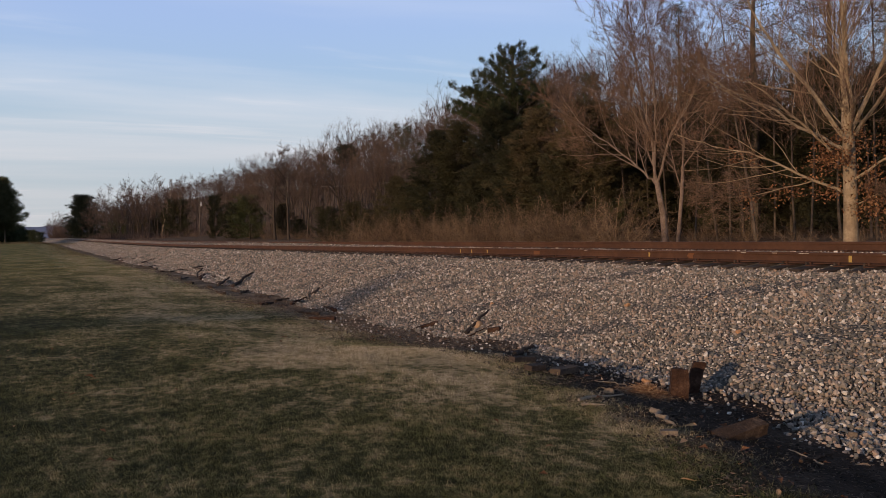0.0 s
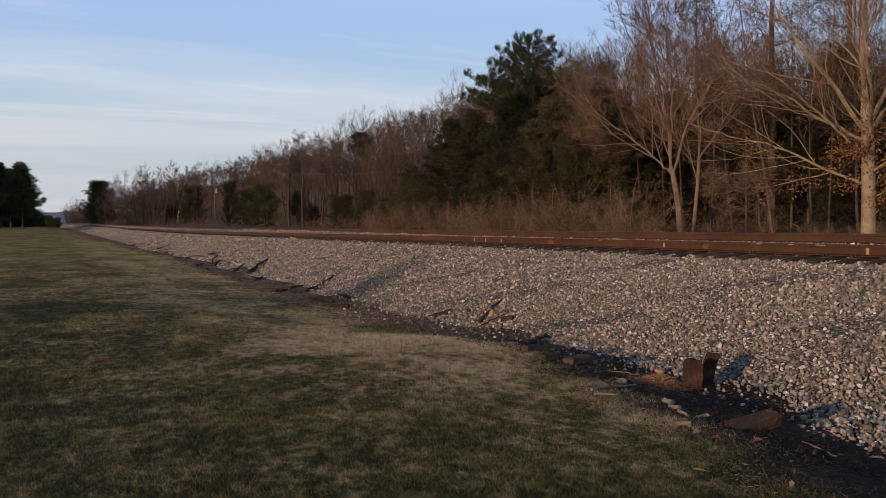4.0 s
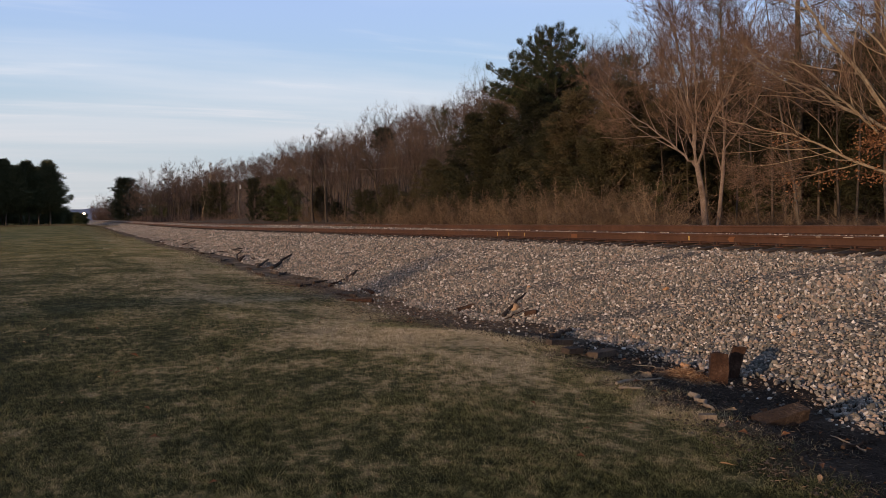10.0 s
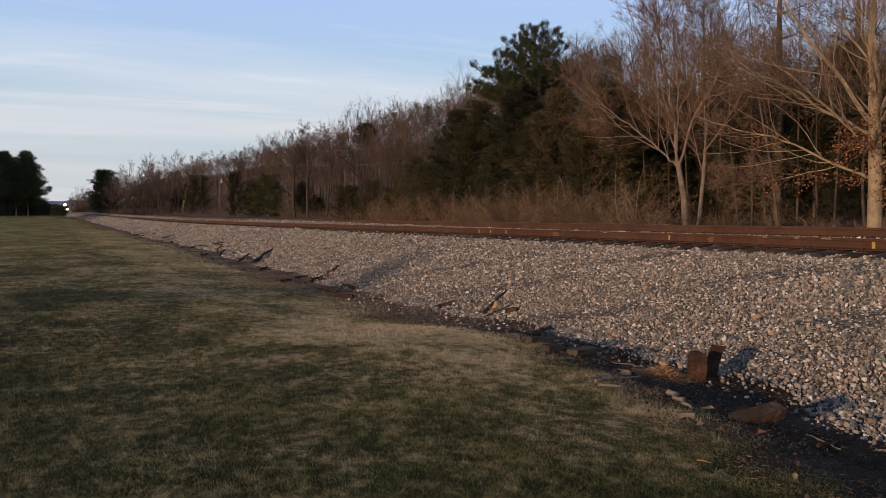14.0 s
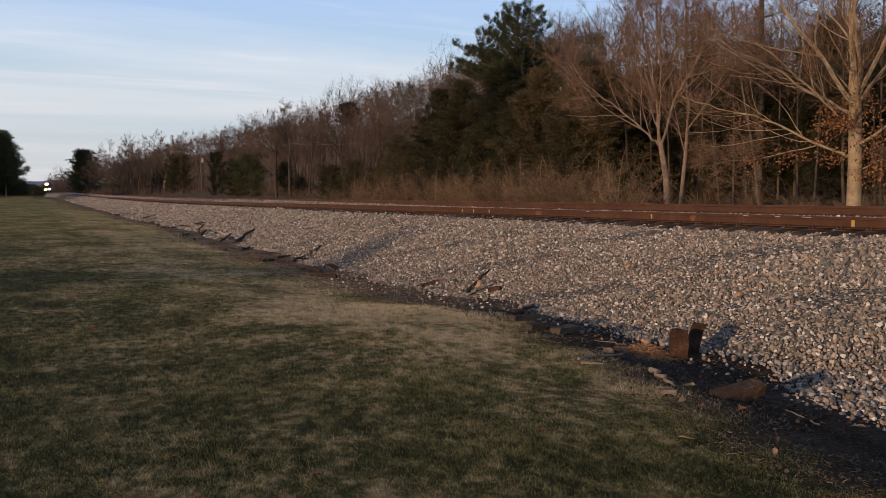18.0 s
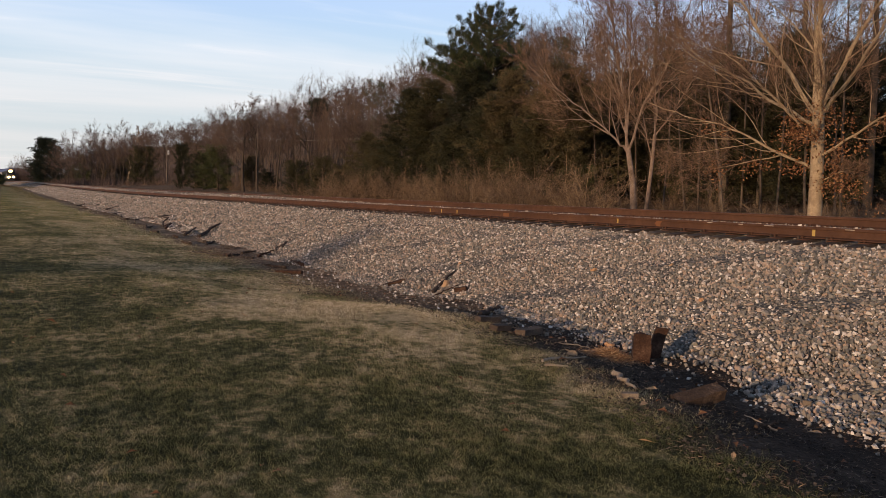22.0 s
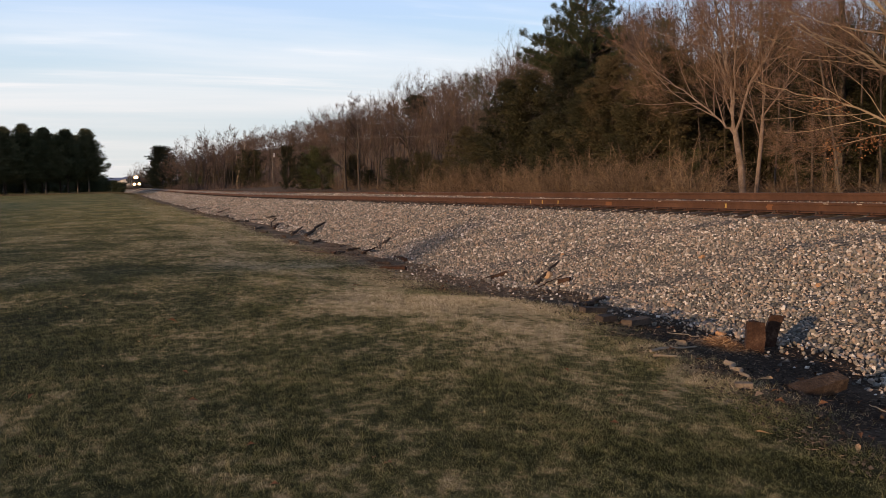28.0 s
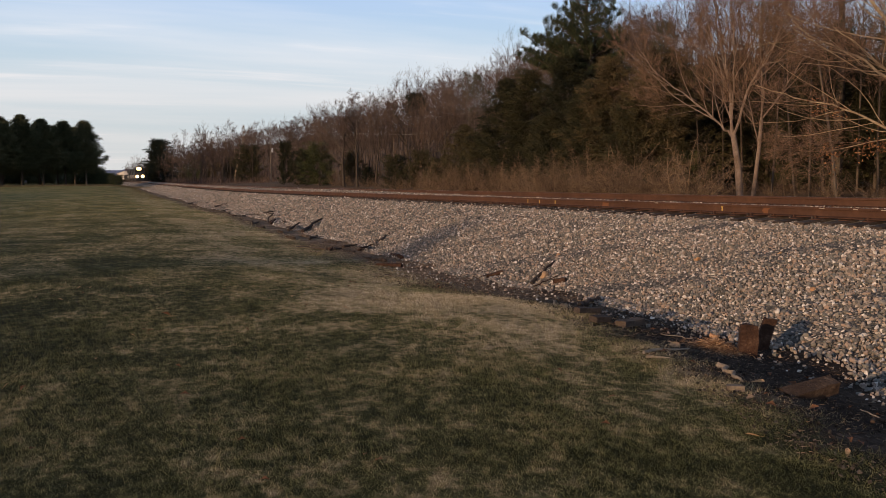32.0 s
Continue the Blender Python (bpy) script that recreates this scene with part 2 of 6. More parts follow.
def simple(name, stops, scale=6.0, rough=0.85, metal=0.0, island=0.0, obj=0.0, bumpy=0.0, bscale=40.0, spec=0.15):
    """A rough surface: two scales of mottling over a colour range, with random shifts by piece."""
    m, n, l, b = shader(name, rough, metal)
    b.inputs["Specular IOR Level"].default_value = spec
    co = n.new("ShaderNodeTexCoord").outputs["Object"]
    f = noise_node(n, l, scale, 5.0, 0.65, co)
    g = noise_node(n, l, scale * 6.3, 3.0, 0.6, co)
    fac = math_node(n, l, "ADD", math_node(n, l, "MULTIPLY", f, 0.65), math_node(n, l, "MULTIPLY", g, 0.35))
    if island:
        r = n.new("ShaderNodeNewGeometry").outputs["Random Per Island"]
        fac = math_node(n, l, "ADD", fac, math_node(n, l, "MULTIPLY", math_node(n, l, "SUBTRACT", r, 0.5), island))
    if obj:
        r = n.new("ShaderNodeObjectInfo").outputs["Random"]
        fac = math_node(n, l, "ADD", fac, math_node(n, l, "MULTIPLY", math_node(n, l, "SUBTRACT", r, 0.5), obj))
    l.new(ramp(n, l, fac, stops), b.inputs["Base Color"])
    if bumpy:
        bump(n, l, b, noise_node(n, l, bscale, 4.0, 0.6, co), bumpy, 0.02)
    return m


BARK = simple("bark_grey_brown", [(0.25, (0.030, 0.022, 0.017)), (0.5, (0.062, 0.047, 0.036)), (0.75, (0.12, 0.096, 0.075))], 3.0, 0.95, obj=0.3, bumpy=0.6, bscale=18)
WOOD_BARK = simple("bark_woods", [(0.25, (0.024, 0.018, 0.015)), (0.5, (0.050, 0.038, 0.032)), (0.75, (0.12, 0.096, 0.082))], 0.11, 0.95)
OAK_BARK = simple("bark_oak", [(0.25, (0.09, 0.064, 0.042)), (0.5, (0.215, 0.158, 0.103)), (0.75, (0.38, 0.30, 0.20))], 2.2, 0.95, bumpy=0.8, bscale=12)
MAPLE_BARK = simple("bark_maple", [(0.25, (0.072, 0.048, 0.038)), (0.5, (0.15, 0.108, 0.085)), (0.75, (0.27, 0.205, 0.165))], 2.2, 0.95, bumpy=0.8, bscale=14)
TWIG = simple("twig_brown", [(0.2, (0.060, 0.037, 0.026)), (0.5, (0.116, 0.072, 0.049)), (0.8, (0.195, 0.125, 0.088))], 0.3, 0.95, island=0.5)
FAR_TWIG = simple("twig_far", [(0.2, (0.038, 0.025, 0.020)), (0.5, (0.080, 0.054, 0.043)), (0.8, (0.15, 0.106, 0.085))], 0.05, 0.95, island=0.5)
SHRUB_TWIG = simple("twig_shrub", [(0.2, (0.062, 0.040, 0.026)), (0.5, (0.118, 0.078, 0.050)), (0.8, (0.21, 0.145, 0.094))], 0.4, 0.95, island=0.5, obj=0.25)
NEEDLE = simple("needles_pine", [(0.2, (0.012, 0.018, 0.009)), (0.5, (0.030, 0.038, 0.017)), (0.8, (0.068, 0.070, 0.034))], 0.6, 0.8, island=0.6)
NEEDLE_DARK = simple("needles_dark", [(0.2, (0.020, 0.028, 0.014)), (0.5, (0.046, 0.056, 0.026)), (0.8, (0.088, 0.088, 0.044))], 0.4, 0.85, island=0.6, obj=0.2)
NEEDLE_BLACK = simple("needles_black", [(0.2, (0.008, 0.012, 0.010)), (0.5, (0.016, 0.022, 0.015)), (0.8, (0.032, 0.036, 0.022))], 0.4, 0.9, island=0.6)
PINE_ROW = simple("needles_row_pine", [(0.2, (0.028, 0.034, 0.018)), (0.5, (0.066, 0.072, 0.035)), (0.8, (0.14, 0.125, 0.066))], 0.4, 0.85, island=0.6, obj=0.2)
CEDAR = simple("foliage_cedar", [(0.2, (0.014, 0.015, 0.008)), (0.45, (0.032, 0.030, 0.014)), (0.7, (0.062, 0.049, 0.024)), (0.9, (0.095, 0.064, 0.035))], 0.35, 0.85, island=0.2, obj=0.55)
HOLLY = simple("foliage_holly", [(0.2, (0.018, 0.024, 0.008)), (0.5, (0.040, 0.046, 0.015)), (0.8, (0.078, 0.078, 0.028))], 0.6, 0.6, island=0.5)
OAK_LEAF = simple("dead_oak_leaf", [(0.2, (0.075, 0.032, 0.016)), (0.5, (0.145, 0.066, 0.032)), (0.8, (0.24, 0.125, 0.062))], 3.0, 0.8, island=0.8)
DEAD_NEEDLE = simple("dead_needles", [(0.2, (0.12, 0.058, 0.030)), (0.5, (0.23, 0.125, 0.066)), (0.8, (0.38, 0.24, 0.14))], 3.0, 0.9, island=0.9)
CLOD = simple("soil_clod", [(0.2, (0.016, 0.012, 0.009)), (0.5, (0.034, 0.025, 0.019)), (0.8, (0.085, 0.066, 0.052))], 8.0, 0.95, island=0.9)
LITTER = simple("leaf_litter", [(0.2, (0.030, 0.020, 0.014)), (0.5, (0.072, 0.047, 0.033)), (0.8, (0.18, 0.128, 0.09))], 3.0, 0.9, island=0.9)
RUST = simple("rail_rust", [(0.2, (0.034, 0.016, 0.010)), (0.5, (0.062, 0.030, 0.019)), (0.8, (0.108, 0.053, 0.031))], 1.2, 0.8, 0.1, bumpy=0.25, bscale=70)
RAIL_TOP = simple("rail_running_face", [(0.2, (0.20, 0.15, 0.12)), (0.5, (0.30, 0.235, 0.19)), (0.8, (0.42, 0.35, 0.30))], 1.5, 0.42, 0.75)
TIE_WOOD = simple("creosote_wood", [(0.2, (0.018, 0.013, 0.011)), (0.5, (0.045, 0.033, 0.027)), (0.8, (0.10, 0.075, 0.058))], 5.0, 0.9, obj=0.3, bumpy=0.6, bscale=25)
ROT_WOOD = simple("rotten_tie_wood", [(0.25, (0.012, 0.007, 0.005)), (0.5, (0.040, 0.020, 0.013)), (0.75, (0.11, 0.064, 0.042))], 7.0, 0.95, bumpy=0.8, bscale=30)
LOG_WOOD = simple("weathered_tie_wood", [(0.25, (0.016, 0.010, 0.007)), (0.5, (0.046, 0.029, 0.020)), (0.75, (0.13, 0.088, 0.060))], 9.0, 0.95, bumpy=0.9, bscale=35)
GREY_WOOD = simple("weathered_wood", [(0.2, (0.075, 0.056, 0.042)), (0.5, (0.165, 0.127, 0.096)), (0.8, (0.31, 0.25, 0.19))], 8.0, 0.95, obj=0.4, bumpy=0.6, bscale=40)
POLE_WOOD = simple("pole_wood", [(0.2, (0.06, 0.047, 0.038)), (0.5, (0.105, 0.085, 0.069)), (0.8, (0.17, 0.14, 0.115))], 2.0, 0.95)


def stone_mat():
    m, n, l, b = shader("ballast_stone", 0.9)
    r = n.new("ShaderNodeNewGeometry").outputs["Random Per Island"]
    o = n.new("ShaderNodeObjectInfo").outputs["Random"]
    f = math_node(n, l, "FRACT", math_node(n, l, "ADD", r, math_node(n, l, "MULTIPLY", o, 7.31)), 0.0)
    c = ramp(n, l, f, [(0.0, (0.065, 0.060, 0.055)), (0.20, (0.125, 0.118, 0.106)), (0.36, (0.225, 0.185, 0.152)), (0.48, (0.120, 0.124, 0.114)),
                       (0.62, (0.29, 0.232, 0.19)), (0.75, (0.28, 0.197, 0.147)), (0.88, (0.37, 0.32, 0.273)), (1.0, (0.60, 0.55, 0.50))])
    co = n.new("ShaderNodeTexCoord").outputs["Object"]
    g = noise_node(n, l, 45.0, 4.0, 0.65, co)
    c = mixc(n, l, 0.5, c, ramp(n, l, g, [(0.3, (0.55, 0.53, 0.5)), (0.7, (1.15, 1.12, 1.1))]), "MULTIPLY")
    l.new(c, b.inputs["Base Color"])
    bump(n, l, b, g, 0.35, 0.01)
    return m


STONE = stone_mat()
ORANGE_STONE = simple("rusty_stone", [(0.2, (0.22, 0.115, 0.06)), (0.5, (0.36, 0.195, 0.10)), (0.8, (0.48, 0.29, 0.165))], 6.0, 0.9, bumpy=0.4)
TAN_STONE = simple("tan_stone", [(0.2, (0.20, 0.12, 0.068)), (0.5, (0.31, 0.195, 0.11)), (0.8, (0.42, 0.29, 0.18))], 6.0, 0.9, bumpy=0.4)


def bed_mat():
    """The ballast bed under and beyond the loose stones: stones as cells, the shade of the gaps painted dark."""
    m, n, l, b = shader("ballast_bed", 0.95)
    co = n.new("ShaderNodeNewGeometry").outputs["Position"]
    def cells(scale, feature):
        v = n.new("ShaderNodeTexVoronoi")
        v.feature = feature
        v.inputs["Scale"].default_value = scale
        l.new(co, v.inputs["Vector"])
        return v
    v = cells(19.0, "F1")
    s = n.new("ShaderNodeSeparateColor")
    l.new(v.outputs["Color"], s.inputs[0])
    c = ramp(n, l, s.outputs[0], [(0.0, (0.12, 0.115, 0.108)), (0.25, (0.20, 0.185, 0.168)), (0.5, (0.29, 0.258, 0.218)), (0.7, (0.23, 0.218, 0.205)),
                                  (0.85, (0.36, 0.29, 0.22)), (1.0, (0.55, 0.51, 0.46))])
    gap_shade = mrange(n, l, v.outputs["Distance"], 0.25, 0.62, 1.1, 0.5)
    g = n.new("ShaderNodeCombineColor")
    for k in range(3):
        l.new(gap_shade, g.inputs[k])
    c = mixc(n, l, 1.0, c, g.outputs[0], "MULTIPLY")
    # under the loose stone the bed is darkened, painting shade between the stones
    sp = n.new("ShaderNodeSeparateXYZ")
    l.new(co, sp.inputs[0])
    c = mixc(n, l, mrange(n, l, sp.outputs[1], 70.0, 110.0), ramp(n, l, s.outputs[1], [(0.2, (0.045, 0.040, 0.035)), (0.8, (0.12, 0.105, 0.088))]), c)
    l.new(c, b.inputs["Base Color"])
    bump(n, l, b, math_node(n, l, "SUBTRACT", 1.0, v.outputs["Distance"]), 1.0, 0.06)
    return m


BED = bed_mat()


def lawn_field(n, l, co, last, weight):
    """Patches of green and straw at three scales, a little drawn out along the way of mowing."""
    mp = n.new("ShaderNodeMapping")
    mp.inputs["Scale"].default_value = (1.0, 0.72, 1.0)
    l.new(co, mp.inputs["Vector"])
    v = mp.outputs["Vector"]
    big = mrange(n, l, noise_node(n, l, 0.42, 3.0, 0.6, v, 0.8), 0.33, 0.67)
    mid = mrange(n, l, noise_node(n, l, 1.7, 5.0, 0.7, v, 0.4), 0.30, 0.70)
    tuft = mrange(n, l, noise_node(n, l, 9.0, 3.0, 0.6, v), 0.35, 0.68)
    f = math_node(n, l, "ADD", math_node(n, l, "MULTIPLY", big, 0.25), math_node(n, l, "MULTIPLY", mid, 0.24))
    f = math_node(n, l, "ADD", f, math_node(n, l, "MULTIPLY", tuft, 0.26))
    return math_node(n, l, "ADD", f, math_node(n, l, "MULTIPLY", last, weight))


def straw_strip(n, l, sep):
    """The grass is dry and worn in the lane along the ditch, green nearer the mown lawn's middle, where tree shade is
    also painted in.
    """
    off = math_node(n, l, "ADD", sep.outputs[0], math_node(n, l, "MULTIPLY", sep.outputs[1], 0.0223))
    a = mrange(n, l, off, 1.4, 3.6)
    b = mrange(n, l, sep.outputs[1], 7.0, 9.5)
    # greener to the left, and darkened for part of the trees' shade
    green = math_node(n, l, "MULTIPLY", mrange(n, l, sep.outputs[0], -0.9, 1.6, -0.7, 0.0), mrange(n, l, sep.outputs[1], 10.0, 26.0, 1.0, 0.0))
    thatch = math_node(n, l, "MULTIPLY", mrange(n, l, off, 3.3, 4.2), mrange(n, l, sep.outputs[1], 7.0, 9.5, 0.75, 0.0))
    thatch = math_node(n, l, "MULTIPLY", thatch, mrange(n, l, sep.outputs[1], 3.9, 5.0))
    return math_node(n, l, "ADD", math_node(n, l, "ADD", math_node(n, l, "MULTIPLY", a, b), thatch), green)


def ground_mat():
    """Winter lawn, bare cindery ditch along the ballast, brown leaf litter under the trees."""
    m, n, l, b = shader("ground", 0.95)
    b.inputs["Specular IOR Level"].default_value = 0.05
    co = n.new("ShaderNodeNewGeometry").outputs["Position"]
    sep = n.new("ShaderNodeSeparateXYZ")
    l.new(co, sep.inputs[0])
    mid = noise_node(n, l, 1.7, 4.0, 0.65, co, 0.3)
    fine = noise_node(n, l, 22.0, 4.0, 0.7, co)
    f = lawn_field(n, l, co, fine, 0.25)
    f = math_node(n, l, "ADD", f, math_node(n, l, "MULTIPLY", straw_strip(n, l, sep), 0.18))
    lawn = ramp(n, l, f, [(0.22, (0.016, 0.016, 0.007)), (0.38, (0.036, 0.036, 0.014)), (0.52, (0.082, 0.072, 0.032)), (0.62, (0.18, 0.135, 0.072)), (0.78, (0.31, 0.232, 0.135))])
    # the far field is paler, dry grass
    far = mrange(n, l, sep.outputs[1], 15.0, 60.0)
    dry = ramp(n, l, f, [(0.28, (0.088, 0.086, 0.023)), (0.5, (0.175, 0.146, 0.047)), (0.76, (0.32, 0.23, 0.092))])
    lawn = mixc(n, l, math_node(n, l, "MULTIPLY", far, 0.8), lawn, dry)
    # across the track: the offset from its middle line
    y = sep.outputs[1]
    off = math_node(n, l, "ADD", sep.outputs[0], math_node(n, l, "MULTIPLY", y, 0.0223))
    wob = math_node(n, l, "MULTIPLY", math_node(n, l, "SUBTRACT", noise_node(n, l, 0.5, 3.0, 0.6, co), 0.5), 2.6)
    off2 = math_node(n, l, "ADD", off, wob)
    dirt = ramp(n, l, math_node(n, l, "ADD", math_node(n, l, "MULTIPLY", mid, 0.5), math_node(n, l, "MULTIPLY", fine, 0.5)),
                [(0.35, (0.014, 0.010, 0.008)), (0.5, (0.030, 0.021, 0.016)), (0.62, (0.065, 0.046, 0.034)), (0.74, (0.16, 0.115, 0.08))])
    edge = math_node(n, l, "ADD", off, math_node(n, l, "MULTIPLY", wob, 0.35))
    edge = math_node(n, l, "SUBTRACT", edge, math_node(n, l, "ADD", mrange(n, l, y, 6.0, 8.6, 4.35, 5.0), math_node(n, l, "ADD", mrange(n, l, y, 11.0, 18.0, 0.0, 0.45), mrange(n, l, y, 3.4, 5.8, -0.55, 0.0))))
    # farther on the ditch is shallow, and thin dry grass straggles over pale brown soil
    farther = mrange(n, l, y, 8.0, 15.0)
    soil = ramp(n, l, math_node(n, l, "ADD", math_node(n, l, "MULTIPLY", mid, 0.5), math_node(n, l, "MULTIPLY", fine, 0.5)),
                [(0.34, (0.045, 0.030, 0.020)), (0.5, (0.125, 0.084, 0.055)), (0.66, (0.27, 0.19, 0.125))])
    dirt = mixc(n, l, farther, dirt, soil)
    ragged = math_node(n, l, "MULTIPLY", math_node(n, l, "SUBTRACT", noise_node(n, l, 2.6, 5.0, 0.7, co), 0.5), 1.6)
    edge = math_node(n, l, "ADD", edge, math_node(n, l, "MULTIPLY", ragged, math_node(n, l, "ADD", math_node(n, l, "MULTIPLY", farther, 0.7), 0.3)))
    c = mixc(n, l, mrange(n, l, edge, -0.25, 0.5), lawn, dirt)
    lit = ramp(n, l, f, [(0.36, (0.032, 0.021, 0.014)), (0.5, (0.07, 0.045, 0.028)), (0.66, (0.125, 0.083, 0.053))])
    c = mixc(n, l, mrange(n, l, off2, 18.0, 22.0), c, lit)
    l.new(c, b.inputs["Base Color"])
    bump(n, l, b, math_node(n, l, "ADD", fine, math_node(n, l, "MULTIPLY", mid, 1.5)), 0.5, 0.05)
    return m


GROUND = ground_mat()


def grass_mat():
    m, n, l, b = shader("grass_blade", 0.7)
    b.inputs["Specular IOR Level"].default_value = 0.12
    geo = n.new("ShaderNodeNewGeometry")
    co = geo.outputs["Position"]
    f = lawn_field(n, l, co, geo.outputs["Random Per Island"], 0.27)
    sep = n.new("ShaderNodeSeparateXYZ")
    l.new(co, sep.inputs[0])
    f = math_node(n, l, "ADD", f, math_node(n, l, "MULTIPLY", straw_strip(n, l, sep), 0.13))
    c = ramp(n, l, f, [(0.18, (0.032, 0.037, 0.014)), (0.40, (0.078, 0.081, 0.033)), (0.58, (0.154, 0.137, 0.071)), (0.74, (0.285, 0.228, 0.140)), (0.88, (0.46, 0.375, 0.265))])
    l.new(c, b.inputs["Base Color"])
    return m


GRASS = grass_mat()


def plain(name, color, rough=0.6, metal=0.0, emit=None, strength=0.0):
    m, n, l, b = shader(name, rough, metal)
    b.inputs["Base Color"].default_value = (*color, 1)
    if emit:
        b.inputs["Emission Color"].default_value = (*emit, 1)
        b.inputs["Emission Strength"].default_value = strength
    return m


# ---------------------------------------------------------------- lie of the land
GAUGE = 1.51                                  # between the middles of the two rail heads
RAIL_H = 0.186
TILT = math.asin(0.13 / GAUGE)                # the far rail lies higher


def track_x(y):
    """Middle line of the track: almost straight, bending slowly to the west."""
    return 12.36 - 0.0223 * y - 1.3e-5 * y * np.abs(y)


_Y = np.arange(-400, 1500, 5.0)
_Z = np.interp(_Y, [-400, -40, 5, 35, 75, 150, 290, 450, 700, 1500], [1.2, 1.2, 1.15, 1.02, 0.86, 0.98, 1.5, 1.5, 1.2, 1.2])
_Z = np.convolve(np.pad(_Z, 4, mode="edge"), np.ones(9) / 9, mode="valid")


def rail_z(y):
    """Top of the near rail."""
    return np.interp(y, _Y, _Z)


def sstep(a, b, v):
    t = np.clip((v - a) / (b - a), 0, 1)
    return t * t * (3 - 2 * t)


def waves(x, y):
    return (0.014 * np.sin(0.9 * x + 0.4 * y + 1.0) * np.sin(0.23 * y - 0.5 * x) + 0.05 * np.sin(0.21 * x + 0.9) * np.sin(0.17 * y + 0.4)
            + 0.007 * np.sin(2.1 * x - 0.7 * y) + 0.005 * np.sin(1.3 * y + 2.9 * x))


def hill(s, y):
    """The wooded hillside beyond the track."""
    top = 22.5 + 4.0 * np.sin(y * 0.012 + 0.8) + 2.0 * np.sin(y * 0.031)
    top = top * (1 - 0.52 * sstep(138, 78, y))
    top = top * (1 - sstep(700, 1000, y))
    return top * sstep(30, 118, s) - 10 * sstep(135, 420, s)


def lawn_edge(y):
    """Where the mown grass ends and the ditch begins."""
    return np.where(y < 45, np.interp(y, [-60, 0, 3.8, 4.8, 5.8, 7.2, 8.3, 9.4, 11.3, 22, 45], [4.6, 3.4, 3.72, 4.08, 4.32, 4.5, 4.85, 4.85, 4.6, 4.5, 4.35]), track_x(y) - 6.95)


def land(x, y):
    """Height of the ground."""
    x, y = np.asarray(x, float), np.asarray(y, float)
    s = x - track_x(y) + 12.05
    rise = 0.95 * sstep(50, 200, y) * (1 - 0.3 * sstep(250, 600, y))
    z = rise + waves(x, y) * (1 - sstep(60, 200, np.abs(y)))
    e = lawn_edge(y)
    wide = sstep(8.5, 16, y)
    depth = 0.27 + 0.30 * sstep(60, 160, y)
    z = z - depth * sstep(e - 0.1 - 4.2 * wide, e + 1.9 - 0.3 * wide, x) * (1 - sstep(16.5, 20, s)) + 0.02 * (1 - wide) * sstep(e - 1.0, e - 0.1, x) * (1 - sstep(e, e + 0.8, x))
    z = z + 0.35 * sstep(20, 34, s) + hill(s, y)
    z = z + 0.9 * sstep(-12, -60, s) * sstep(-80, 0, y) * 0.4
    return z


def spread(a, b, near, far, grow):
    """Grid lines that are close near zero and wide far off."""
    out, v, d = [0.0], 0.0, near
    while v < b:
        v += d
        d = min(d * grow, far)
        out.append(v)
    v, d = 0.0, near
    while v > a:
        v -= d
        d = min(d * grow, far)
        out.append(v)
    return np.array(sorted(out))


def ground_sheet():
    xs = np.unique(np.concatenate([spread(-4200, 4200, 0.9, 300, 1.16), np.arange(-6, 34, 0.55)]))
    ys = np.unique(np.concatenate([spread(-4200, 4200, 0.9, 300, 1.10), np.arange(0, 40, 0.6)]))
    X, Y = np.meshgrid(xs, ys, indexing="ij")
    Z = land(X, Y)
    v = np.stack([X, Y, Z], -1).reshape(-1, 3)
    a, b = len(xs), len(ys)
    i = (np.arange(a - 1)[:, None] * b + np.arange(b - 1)[None, :]).ravel()
    f = np.stack([i, i + b, i + b + 1, i + 1], -1)
    ob = child("ground", mesh_of("ground", v, f, GROUND, smooth=True))
    return tagged(ob, "winter lawn, dark ditch and leaf-strewn woodland ground", "ground", kind="structure")


ground_sheet()

def far_ridge():
    """The hill at the end of the valley, its distance haze painted in as blue colour."""
    xs = np.linspace(-1500, 900, 90)
    h = 20 + 26 * np.exp(-((xs + 40) / 230) ** 2) + 16 * np.exp(-((xs + 700) / 300) ** 2) + 4 * np.sin(xs * 0.021) + 2 * np.sin(xs * 0.07)
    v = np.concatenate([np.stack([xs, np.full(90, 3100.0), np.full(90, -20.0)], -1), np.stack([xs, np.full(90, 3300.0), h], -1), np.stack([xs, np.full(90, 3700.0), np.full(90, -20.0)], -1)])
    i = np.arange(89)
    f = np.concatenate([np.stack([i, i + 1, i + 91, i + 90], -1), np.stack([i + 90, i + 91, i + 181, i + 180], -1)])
    ob = child("backdrop", mesh_of("backdrop", v, f, simple("far_hill_painted_haze", [(0.2, (0.13, 0.15, 0.22)), (0.5, (0.16, 0.18, 0.25)), (0.8, (0.19, 0.21, 0.28))], 0.01, 1.0), smooth=True))
    tagged(ob, "wooded ridge at the valley's end, haze painted in as blue", "hill", kind="structure")


far_ridge()

# cross-section of the ballast: offset across the track from its middle, height over the near rail's top
BED_SECTION = [(-6.0, -1.60), (-5.55, -1.50), (-5.1, -1.30), (-4.2, -1.02), (-3.0, -0.66), (-2.1, -0.45), (-1.62, -0.33), (-1.30, -0.31), (-0.6, -0.22),
               (0.0, -0.12), (0.5, -0.065), (0.75, -0.055), (1.35, -0.05), (1.8, -0.1), (3.0, -0.7), (4.6, -1.5), (5.4, -1.9)]


def bed_offset(y):
    """The toe of the ballast wanders a little."""
    return 0.16 * np.sin(0.41 * y + 0.6) + 0.12 * np.sin(0.93 * y) + 0.10 * np.sin(0.11 * y)


